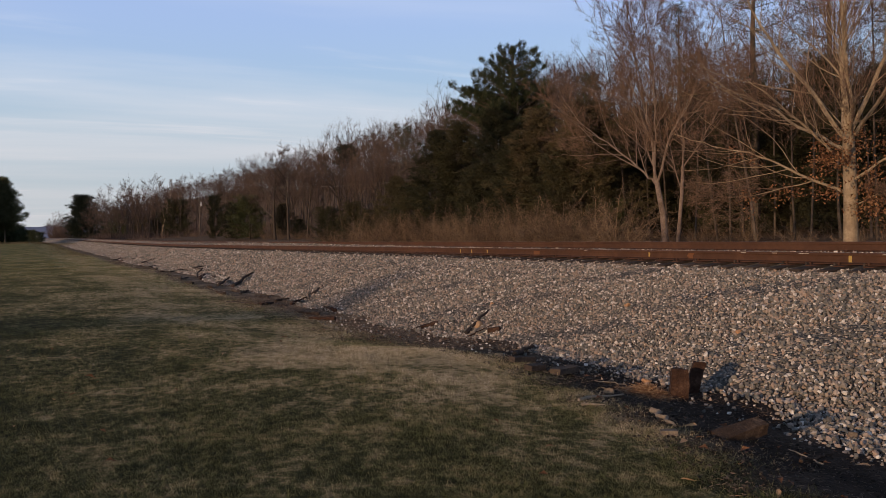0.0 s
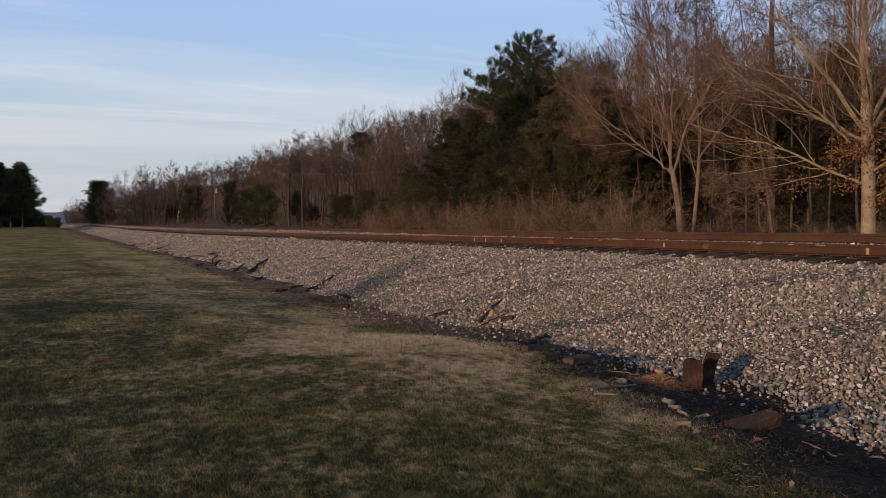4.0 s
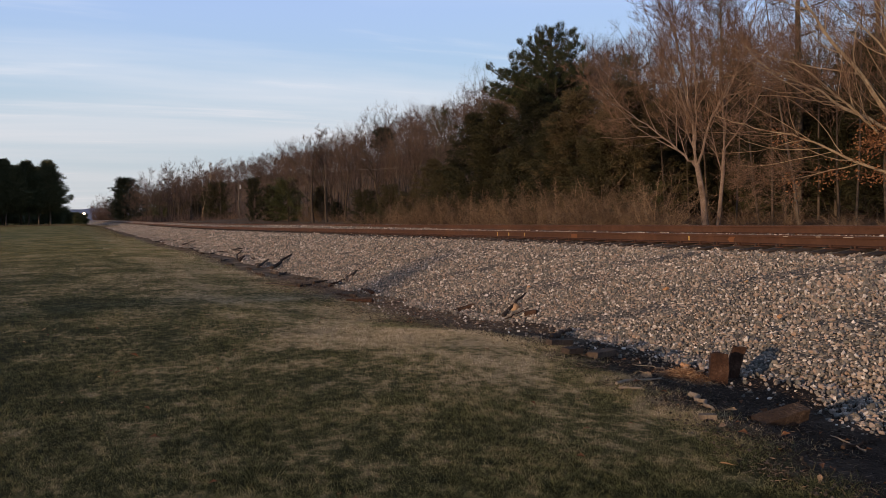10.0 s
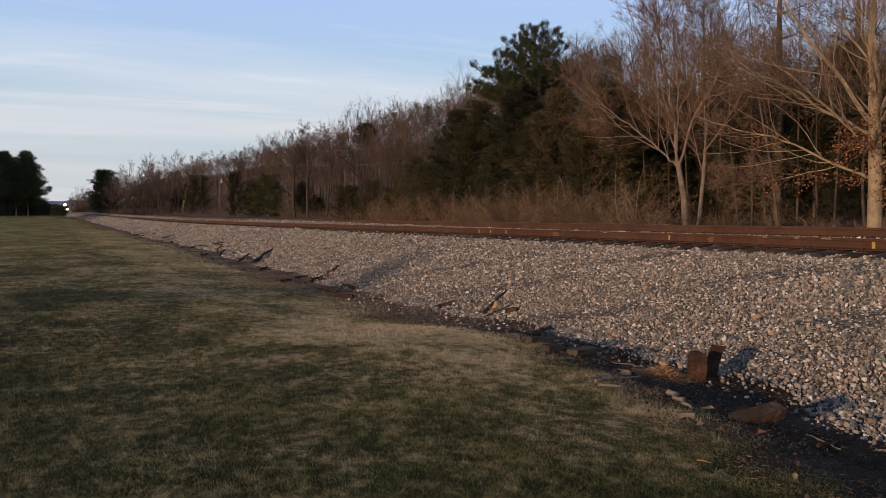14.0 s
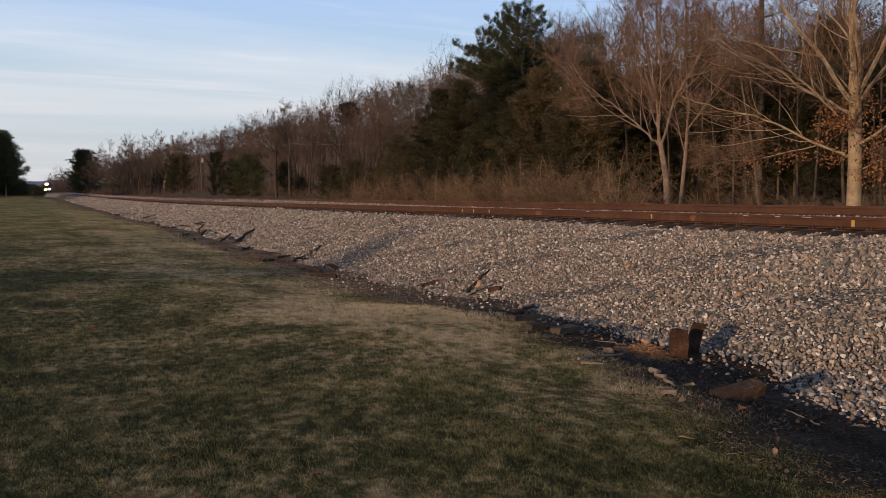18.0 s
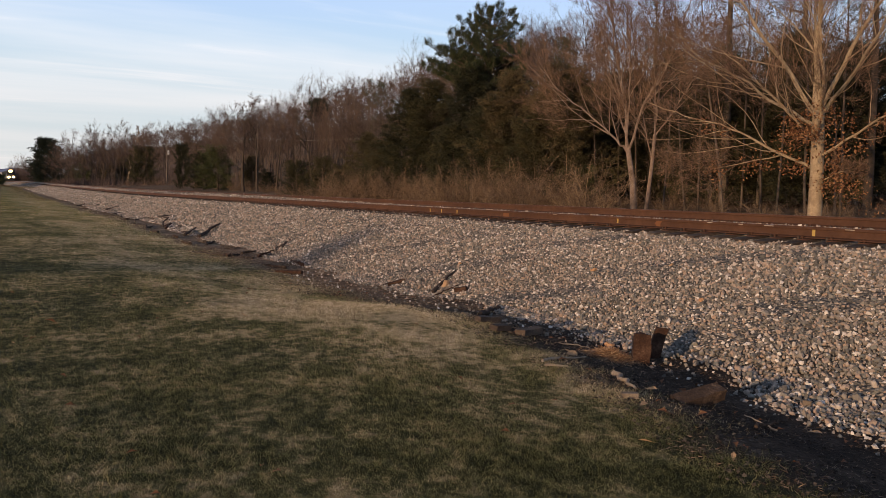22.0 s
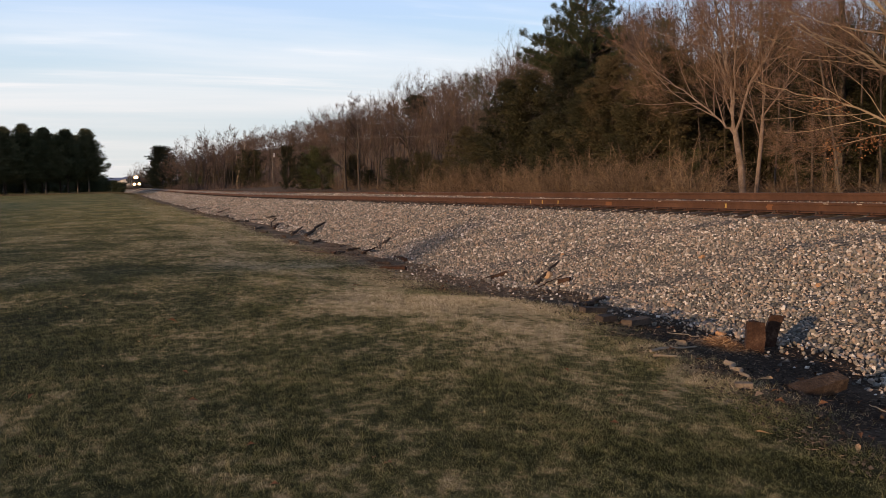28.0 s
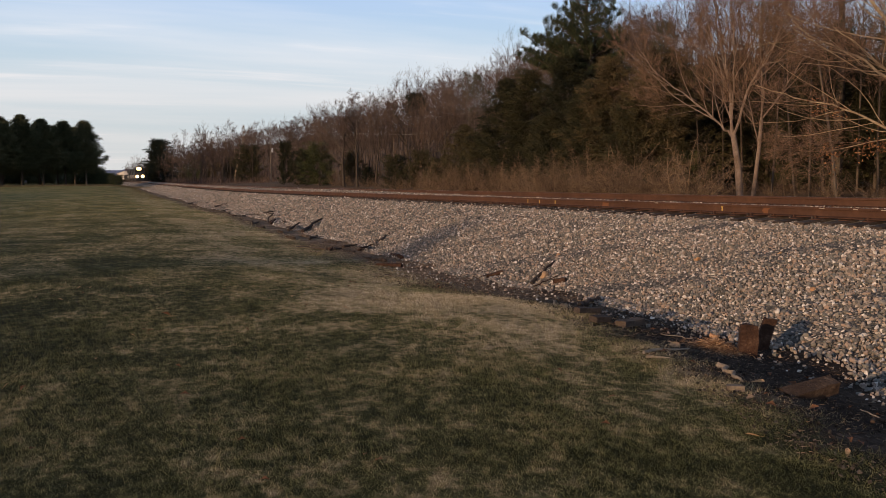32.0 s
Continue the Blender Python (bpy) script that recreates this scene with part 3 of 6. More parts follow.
def bed_point(o, h, y):
    """A point of the ballast's surface at an offset across the track."""
    w = np.clip((-o - 2.0) / 4.0, 0, 1)
    return track_x(y) + o - bed_offset(y) * w, rail_z(y) + h


def crib_lift(o, y):
    """Farther on the stone stands higher between the rails, towards the raised one."""
    return 0.16 * sstep(18, 55, y) * np.clip((o + 0.6) / 1.2, 0, 1) * (o < 3)


def bed_height(o):
    return np.interp(o, [p[0] for p in BED_SECTION], [p[1] for p in BED_SECTION])


def ballast_bed():
    ys = np.concatenate([np.arange(-60, 80, 0.5), np.arange(80, 760, 6.0)])
    os_ = np.concatenate([np.linspace(BED_SECTION[k][0], BED_SECTION[k + 1][0], 4)[:-1] for k in range(len(BED_SECTION) - 1)] + [[5.4]])
    O, Y = np.meshgrid(os_, ys, indexing="ij")
    X, Z = bed_point(O, bed_height(O), Y)
    Z = Z + crib_lift(O, Y)
    Z = Z + 0.03 * np.sin(2.3 * Y + O * 3.1) * np.sin(1.7 * O + 0.6 * Y) * (np.abs(O) > 1.6)
    v = np.stack([X, Y, Z], -1).reshape(-1, 3)
    a, b = len(os_), len(ys)
    i = (np.arange(a - 1)[:, None] * b + np.arange(b - 1)[None, :]).ravel()
    f = np.stack([i, i + b, i + b + 1, i + 1], -1)
    ob = child("ballast_bed", mesh_of("ballast_bed", v, f, BED, smooth=True))
    return tagged(ob, "long bank of grey crushed stone ballast under the track", "ballast", kind="structure")


bed = ballast_bed()


# ---------------------------------------------------------------- rails and crossties
RAIL_PARTS = {"rail_foot": [(-0.076, 0.0), (-0.076, 0.012), (-0.012, 0.034), (0.012, 0.034), (0.076, 0.012), (0.076, 0.0)],
              "rail_web": [(-0.0085, 0.03), (-0.0085, 0.14), (0.0085, 0.14), (0.0085, 0.03)],
              "rail_head": [(-0.036, 0.142), (-0.0375, 0.174), (-0.028, RAIL_H), (0.028, RAIL_H), (0.0375, 0.174), (0.036, 0.142), (0.0, 0.136)]}


def rail_point(side, y, a=0.0, h=0.0):
    """A point of a rail's section: a across from its middle, h above its foot."""
    lift = 0.13 + 0.07 * float(sstep(14, 80, y)) if side > 0 else 0.0
    return float(track_x(y)) + side * GAUGE / 2 * math.cos(TILT) + a, y, float(rail_z(y)) + h - RAIL_H + lift


def rail(side, label):
    e = empty("rail", Matrix.Identity(4), label, "rail", "rails of the track")
    ys = np.concatenate([np.arange(-70, 120, 2.0), np.arange(120, 760, 6.0)])
    for name, w in RAIL_PARTS.items():
        k = len(w)
        v = [rail_point(side, float(y), a, h) for y in ys for a, h in w]
        i = (np.arange(len(ys) - 1)[:, None] * k + np.arange(k)[None, :])
        j = (np.arange(len(ys) - 1)[:, None] * k + (np.arange(k)[None, :] + 1) % k)
        f = np.stack([i, j, j + k, i + k], -1)
        mi = np.zeros(f.shape[:2], dtype=int)
        if name == "rail_head":
            mi[:, 2] = 1
        child(name, mesh_of(name, v, f.reshape(-1, 4), [RUST, RAIL_TOP], mi.ravel()), e, "worn running surface over rust" if name == "rail_head" else "")
    return e


near_rail = rail(-1, "long rusty brown steel rail on wooden crossties")
rail(1, "long rusty brown rail on the raised side of the track")


def paint_marks():
    """Dabs of old marking paint on the near rail's side."""
    for y, w, h0, h1, col in ((13.75, 0.05, 0.05, 0.14, YELLOW_PAINT), (12.55, 0.16, 0.03, 0.15, ORANGE_PAINT), (9.05, 0.06, 0.02, 0.15, YELLOW_PAINT), (22.1, 0.05, 0.04, 0.14, YELLOW_PAINT),
                              (21.4, 0.05, 0.04, 0.14, YELLOW_PAINT), (20.5, 0.05, 0.04, 0.14, YELLOW_PAINT), (18.0, 0.3, 0.04, 0.13, ORANGE_PAINT)):
        bm = bmesh.new()
        x, _, z = rail_point(-1, y)
        bmesh.ops.create_grid(bm, x_segments=4, y_segments=5, size=0.5)
        for v in bm.verts:
            u, t = v.co.x, v.co.y + 0.5
            wob = 0.25 * noise.noise(Vector((u * 4, t * 5, y)))
            v.co = Vector((x - 0.0115, y + w * (u + wob), z + h0 + (h1 - h0) * t))
        part("paint_mark", bm, col, near_rail, "faded paint mark on the rail's side")
    for y, w in ((11.2, 0.12), (9.9, 0.2), (10.5, 0.1), (8.4, 0.16), (15.9, 0.12)):
        bm = bmesh.new()
        x, _, z = rail_point(-1, y)
        box(bm, x - 0.040, y - w / 2, z + 0.158, x - 0.0365, y + w / 2, z + 0.17, 0.001)
        part("bright_scrape", bm, plain("bare_steel", (0.5, 0.42, 0.33), 0.35, 0.6), near_rail, "bright scrape on the rail head's edge")


YELLOW_PAINT = plain("yellow_paint", (0.30, 0.20, 0.06), 0.8)
ORANGE_PAINT = plain("orange_rust_patch", (0.12, 0.048, 0.02), 0.85)
paint_marks()


def tie_mesh():
    bm = bmesh.new()
    box(bm, -1.295, -0.115, -0.18, 1.295, 0.115, 0.0, 0.012)
    bmesh.ops.subdivide_edges(bm, edges=[e for e in bm.edges if e.calc_length() > 1.0], cuts=6)
    for v in bm.verts:
        v.co += Vector((0, 0.006 * noise.noise(v.co * 7), 0.008 * noise.noise(v.co * 5 + Vector((3, 1, 0)))))
    return bm


def tie_thing():
    t = part("crosstie", tie_mesh(), TIE_WOOD)
    tagged(t, "dark creosoted wooden crosstie bedded in ballast", "crosstie", "crossties under the rails")
    for s in (-1, 1):
        bm = bmesh.new()
        box(bm, s * GAUGE / 2 - 0.18, -0.09, 0.0, s * GAUGE / 2 + 0.18, 0.09, 0.017, 0.004)
        pl = part("tie_plate", bm, RUST, t, "rusty steel tie plate")
        for e in (-1, 1):
            bm = bmesh.new()
            x = s * GAUGE / 2 + e * 0.088
            box(bm, x - 0.012, 0.035, 0.014, x + 0.012, 0.06, 0.055, 0.003)
            box(bm, x - 0.02 - 0.006 * e, 0.028, 0.045, x + 0.02 - 0.006 * e, 0.066, 0.062, 0.004)
            part("spike", bm, RUST, pl)
    for s in (-1, 1):
        bm = bmesh.new()
        box(bm, s * GAUGE / 2 - 0.085, 0.118, 0.0, s * GAUGE / 2 + 0.085, 0.145, 0.03, 0.006)
        box(bm, s * GAUGE / 2 - 0.095, 0.118, 0.0, s * GAUGE / 2 - 0.07, 0.15, 0.055, 0.006)
        part("rail_anchor", bm, TIE_WOOD, t, "dark steel rail anchor")
    return t


def tie_pose(y, r):
    cx, cz = float(track_x(y)), float(rail_z(y))
    return pose(cx + r.uniform(-0.06, 0.06), y, cz - RAIL_H - 0.018 + 0.065, 0, -math.degrees(TILT), math.degrees(math.atan(0.0223)) + r.uniform(-1.2, 1.2))


def lay_ties():
    r = random.Random(4)
    first = tie_thing()
    first.matrix_basis = tie_pose(1.2, r)
    y = 1.2
    while y < 46:
        y += 0.53 + r.uniform(-0.03, 0.03)
        copy_thing(first, tie_pose(y, r))
    me = tie_mesh()
    me.verts.ensure_lookup_table()
    base = np.array([v.co[:] for v in me.verts])
    quads = [[v.index for v in f.verts] for f in me.faces]
    me.free()
    V, Fs = [], []
    ys = list(np.arange(46.8, 320, 0.55)) + list(np.arange(-30, 0.8, 0.55))
    for k, y in enumerate(ys):
        m = np.array(tie_pose(float(y), r))
        V.append(base @ m[:3, :3].T + m[:3, 3])
        Fs += [[i + k * len(base) for i in q] for q in quads]
    ob = child("far_crossties", mesh_of("far_crossties", np.concatenate(V), Fs, TIE_WOOD))
    tagged(ob, "run of dark wooden crossties far along the track", "crosstie", kind="stuff")


lay_ties()


# ---------------------------------------------------------------- trees
def unit(v):
    return v / (np.linalg.norm(v) + 1e-9)


def bend_path(p, d, length, steps, wob, lift, r):
    """A crooked line that starts at p along d."""
    pts = [np.array(p, float)]
    d = unit(np.array(d, float))
    for k in range(steps):
        d = unit(d + r.normal(0, wob, 3) + np.array([0, 0, lift]))
        pts.append(pts[-1] + d * (length / steps))
    return np.array(pts), d


def along(pts, t):
    s = t * (len(pts) - 1)
    k = min(int(s), len(pts) - 2)
    return pts[k] + (pts[k + 1] - pts[k]) * (s - k), unit(pts[k + 1] - pts[k])


def side_dir(d, angle, r):
    a = unit(np.cross(d, r.normal(size=3)))
    return unit(d * math.cos(angle) + a * math.sin(angle))


def ramify(buf, pts, r0, length, level, spec, r):
    """Side branches along a limb, down to fine twigs. spec: by level (count, length ratio, angle, steps)."""
    if level >= len(spec):
        return
    cnt, ratio, ang, steps = spec[level]
    last = level == len(spec) - 1
    n = max(2, int(cnt * r.uniform(0.8, 1.2)))
    if last:
        b, t = [], []
        for k in range(n):
            p, d = along(pts, r.uniform(0.15, 1.0))
            e = side_dir(d, ang * r.uniform(0.6, 1.5), r)
            e = unit(e + np.array([0, 0, 0.25]))
            b.append(p)
            t.append(p + e * length * ratio * r.uniform(0.5, 1.3))
        buf.slivers(b, t, spec_width(length * ratio), 1)
        return
    for k in range(n):
        u = (k + r.uniform(0.2, 1.0)) / n
        u = 0.18 + 0.82 * u
        p, d = along(pts, u)
        e = side_dir(d, ang * r.uniform(0.7, 1.3), r)
        ln = length * ratio * (1.15 - 0.55 * u) * r.uniform(0.7, 1.25)
        rr = max(0.004, r0 * (1 - 0.75 * u) * 0.42)
        q, _ = bend_path(p, e, ln, steps, 0.12, 0.06, r)
        buf.tube(q, np.linspace(rr, rr * 0.35, len(q)), 3 if level else 4, 0 if rr > 0.012 else 1)
        ramify(buf, q, rr, ln, level + 1, spec, r)


TWIG_W = [0.014]


def spec_width(ln):
    return TWIG_W[0]


def limb(buf, pts, r0, r1, n=6):
    """A limb through rough points, smoothed and slightly crooked."""
    p = np.array(pts, float)
    t = np.linspace(0, len(p) - 1, (len(p) - 1) * 4 + 1)
    q = np.stack([np.interp(t, np.arange(len(p)), p[:, k]) for k in range(3)], -1)
    q[1:-1] = 0.25 * q[:-2] + 0.5 * q[1:-1] + 0.25 * q[2:]
    q[1:-1] += rng.normal(0, 0.035, q[1:-1].shape)
    buf.tube(q, np.linspace(r0, r1, len(q)), n)
    return q


def leaf_clump(buf, centre, size, count, leaf, mat=0, r=rng, flat=0.8, thin=0.42):
    """Loose leaves or needle sprays round a point."""
    c = np.asarray(centre) + r.normal(0, 1, (count, 3)) * np.array([size, size, size * flat]) * 0.5
    d = r.normal(0, 1, (count, 3))
    d /= np.linalg.norm(d, axis=1)[:, None]
    buf.slivers(c, c + d * leaf * r.uniform(0.6, 1.4, (count, 1)), leaf * thin, mat)


def tree_parts(name, trunk, twigs, m, bark, twig_mat, label, group="", leaves=None, leaf_mat=None, category="tree"):
    e = empty(name, m, label, category, group)
    child("trunk", trunk, e) if isinstance(trunk, bpy.types.Mesh) else child("trunk", trunk.mesh("trunk", [bark, twig_mat], True), e)
    if twigs is not None:
        child("crown", twigs.mesh("crown", [bark, twig_mat]), e, "bare brown branches and twigs")
    if leaves is not None:
        child("leaves", leaves.mesh("leaves", [leaf_mat]), e, "clinging dry brown leaves")
    return e


def on_ground(x, y, rz=0.0, dz=-0.05):
    return pose(x, y, float(land(x, y)) + dz, 0, 0, rz)


# the big oak beyond the track
def big_oak():
    r = np.random.default_rng(21)
    bx, by = 27.0, 21.43
    g = float(land(bx, by))
    def L(pts, dx=0.0):
        k = len(pts)
        return [(dx * i / max(1, k - 1), a - by, b - g) for i, (a, b) in enumerate(pts)]
    tr, cr, lv = Buf(), Buf(), Buf()
    tr.tube([(0, 0, -0.1), (0, 0, 0.25), (0, 0, 0.8), (0, -0.01, 2.4), (0, 0.03, 3.8), (0, 0.05, 5.3)], [0.40, 0.31, 0.26, 0.24, 0.23, 0.18], 14)
    limbs = [([(21.48, 5.2), (21.77, 7.2), (21.66, 9.6), (21.8, 12.5), (21.6, 15.5)], 0.3, 0.19),
             ([(21.6, 4.6), (22.88, 6.69), (24.11, 8.37), (24.95, 10.2), (25.6, 12.6)], -1.6, 0.15),
             ([(21.35, 4.9), (20.45, 7.02), (19.58, 8.6), (18.8, 10.8), (18.3, 13.4)], 1.4, 0.15),
             ([(21.2, 4.7), (19.8, 5.88), (18.7, 7.2), (17.4, 9.0), (16.6, 11.5)], -1.3, 0.13),
             ([(21.6, 2.6), (23.42, 3.4), (24.96, 4.31), (27.3, 4.9), (29.2, 5.6)], -1.5, 0.10),
             ([(21.6, 4.2), (24.11, 5.44), (25.7, 6.44), (28.7, 7.7), (30.2, 9.0)], 1.2, 0.12),
             ([(23.0, 3.15), (25.52, 2.74), (27.72, 2.52)], -0.7, 0.045),
             ([(21.2, 3.1), (19.69, 4.1), (18.3, 4.9), (16.8, 5.4)], 1.2, 0.09),
             ([(21.3, 2.1), (20.44, 2.48), (19.9, 2.49)], 0.3, 0.05),
             ([(21.5, 3.9), (22.2, 5.3), (22.6, 7.4), (23.2, 9.8), (23.4, 12.4)], 2.4, 0.12),
             ([(21.4, 4.3), (20.9, 6.2), (20.9, 8.4), (20.2, 11.0), (20.4, 13.6)], -2.2, 0.12),
             ([(21.5, 5.6), (22.3, 7.6), (22.9, 9.9), (23.0, 12.9)], 2.0, 0.11),
             ([(21.5, 3.5), (21.9, 4.6), (22.8, 6.0), (23.5, 7.0)], -3.0, 0.09),
             ([(21.4, 3.6), (20.6, 4.8), (19.7, 5.6), (18.4, 6.4)], -2.8, 0.09)]
    for pts, dx, rad in limbs:
        rad *= 0.60
        q = limb(cr, L(pts, dx), rad, rad * 0.22)
        ln = np.linalg.norm(np.diff(q, axis=0), axis=1).sum()
        ramify(cr, q, rad, ln, 0, [(17, 0.46, 0.6, 6), (8, 0.5, 0.55, 3), (5, 0.55, 0.55, 2), (5, 0.75, 0.6, 1)], r)
        if q[0][2] < 4.6:
            for k in range(13):
                u = r.uniform(0.02, 0.62)
                p, _ = along(q, u)
                if p[2] > 4.8:
                    continue
                leaf_clump(lv, p + r.normal(0, 0.18, 3) - np.array([0, 0, 0.15]), 0.40, 24, 0.105, r=r, thin=0.7)
    for k in range(30):
        a, d = r.uniform(0, 6.28), r.uniform(0.55, 1.3)
        p = np.array([math.cos(a) * d, math.sin(a) * d, r.uniform(2.0, 4.6)])
        leaf_clump(lv, p, 0.42, 32, 0.105, r=r, thin=0.7)
    leaf_clump(lv, (0.2, -1.3, 1.75), 0.75, 230, 0.09, r=r, thin=0.7)
    leaf_clump(lv, (0.4, -2.6, 0.9), 0.9, 100, 0.09, r=r, thin=0.7)
    e = tree_parts("oak_tree", tr, cr, pose(bx, by, g), OAK_BARK, TWIG, "large bare oak with pale trunk and clinging brown leaves", leaves=lv, leaf_mat=OAK_LEAF)
    return e


def edge_maple(name, bx, by, trunk_pts, trunk_r, limbs, label, seed, base_x):
    r = np.random.default_rng(seed)
    g = float(land(bx, by))
    tr, cr = Buf(), Buf()
    t = [(0, a - by, b - g) for a, b in trunk_pts]
    t = [(t[0][0], t[0][1], -0.1)] + t
    tr.tube(t, np.linspace(trunk_r * 1.25, trunk_r * 0.8, len(t)), 10)
    for pts, dx, rad in limbs:
        q = limb(cr, [(dx * i / max(1, len(pts) - 1), a - by, b - g) for i, (a, b) in enumerate(pts)], rad * 0.66, rad * 0.16)
        ln = np.linalg.norm(np.diff(q, axis=0), axis=1).sum()
        ramify(cr, q, rad, ln, 0, [(13, 0.42, 0.55, 5), (7, 0.5, 0.55, 3), (5, 0.55, 0.55, 2), (12, 0.75, 0.6, 1)], r)
    return tree_parts(name, tr, cr, pose(bx, by, g), MAPLE_BARK, TWIG, label)


def edge_trees():
    edge_maple("maple_tree", 30.0, 35.2, [(35.2, 0.4), (35.4, 2.2), (35.84, 3.9)], 0.175,
               [([(35.84, 3.7), (36.48, 4.32), (38.91, 5.95), (41.56, 7.56), (43.5, 9.2)], -0.8, 0.11),
                ([(36.0, 3.9), (36.45, 6.42), (37.3, 8.61), (38.19, 11.19), (38.9, 13.4)], 0.8, 0.12),
                ([(35.84, 3.9), (35.95, 6.38), (36.81, 8.87), (37.06, 11.8), (37.3, 14.0)], -0.6, 0.12),
                ([(35.75, 3.9), (34.88, 6.44), (33.72, 7.71), (32.7, 10.0), (32.2, 12.2)], 0.9, 0.11),
                ([(35.9, 4.4), (37.4, 6.0), (38.9, 7.6), (40.3, 9.8)], 1.8, 0.08),
                ([(35.9, 5.2), (35.2, 7.6), (34.9, 10.4), (34.6, 12.8)], -1.6, 0.08)],
               "bare forked maple with pale reddish bark beside the track", 31, 30.0)
    edge_maple("maple_tree", 31.0, 35.41, [(35.41, 0.4), (35.04, 3.01), (34.89, 4.7)], 0.105,
               [([(34.98, 3.3), (35.41, 4.95), (35.4, 6.6), (35.9, 8.8)], -0.8, 0.06),
                ([(34.89, 4.6), (34.98, 6.83), (34.86, 9.17), (35.0, 12.0)], 0.5, 0.08),
                ([(34.89, 4.6), (33.7, 6.09), (32.89, 7.6), (32.0, 9.6)], 1.2, 0.075),
                ([(34.9, 4.4), (34.3, 6.4), (34.1, 8.8), (33.5, 11.0)], -1.5, 0.07)],
               "slender bare maple with several stems", 37, 31.0)


big_oak()
edge_trees()


# ---- conifers
def pine_tree(height, crown0, spread_, seed, whorls, clump, needle, lean=0.0, shape=0.9, count=26):
    """A pine: tapered trunk, whorled limbs that carry tufts of needles."""
    r = np.random.default_rng(seed)
    tr, lb, nd = Buf(), Buf(), Buf()
    zs = np.linspace(-0.1, height, 9)
    tp = np.stack([lean * (zs / height) ** 2 + 0.05 * np.sin(zs), 0.06 * np.sin(zs * 0.7 + 1), zs], -1)
    tr.tube(tp, np.linspace(height * 0.016, 0.03, 9), 8)
    for k in range(whorls):
        u = k / (whorls - 1)
        z = crown0 + (height - crown0) * u ** 0.9
        c = np.array([np.interp(z, zs, tp[:, 0]), np.interp(z, zs, tp[:, 1]), z])
        reach = spread_ * (1 - u) ** shape * r.uniform(0.75, 1.1) + 0.35
        for j in range(r.integers(4, 7)):
            a = r.uniform(0, 2 * math.pi)
            ln = reach * r.uniform(0.5, 1.12)
            q, _ = bend_path(c, (math.cos(a), math.sin(a), 0.12 + 0.5 * u), ln, 5, 0.10, 0.05, r)
            lb.tube(q, np.linspace(max(0.02, 0.03 * ln / 2), 0.012, 6), 4)
            nn = max(3, int(ln / (clump * 0.55)))
            for i in range(nn):
                t = 0.3 + 0.7 * (i + r.uniform(0, 1)) / nn
                p, _ = along(q, min(1, t))
                p = p + r.normal(0, clump * 0.45, 3) * np.array([1, 1, 0.45])
                leaf_clump(nd, p + np.array([0, 0, 0.1]), clump, count, needle, r=r, flat=0.6, thin=0.14)
    leaf_clump(nd, tp[-1], clump * 0.8, count * 2, needle, r=r, flat=1.4)
    return tr.mesh("trunk", [BARK, TWIG], True), lb.mesh("branchwork", [BARK]), nd


def put_conifer(name, meshes, m, label, group=""):
    e = empty(name, m, label, "tree", group)
    child("trunk", meshes[0], e)
    child("branchwork", meshes[1], e)
    child("needles", meshes[2], e, "dense green needles")
    return e


def tuft(buf, p, d, size, count, r):
    """A rounded brush of needles on a short shoot."""
    u = r.uniform(-0.2, 1.0, (count, 1))
    b = np.asarray(p) + d * size * 0.5 * np.clip(u, 0, 1) + r.normal(0, 0.07, (count, 3))
    e = d * 0.9 + r.normal(0, 0.5, (count, 3))
    e /= np.linalg.norm(e, axis=1)[:, None]
    buf.slivers(b, b + e * size * r.uniform(0.4, 0.75, (count, 1)), size * 0.085)


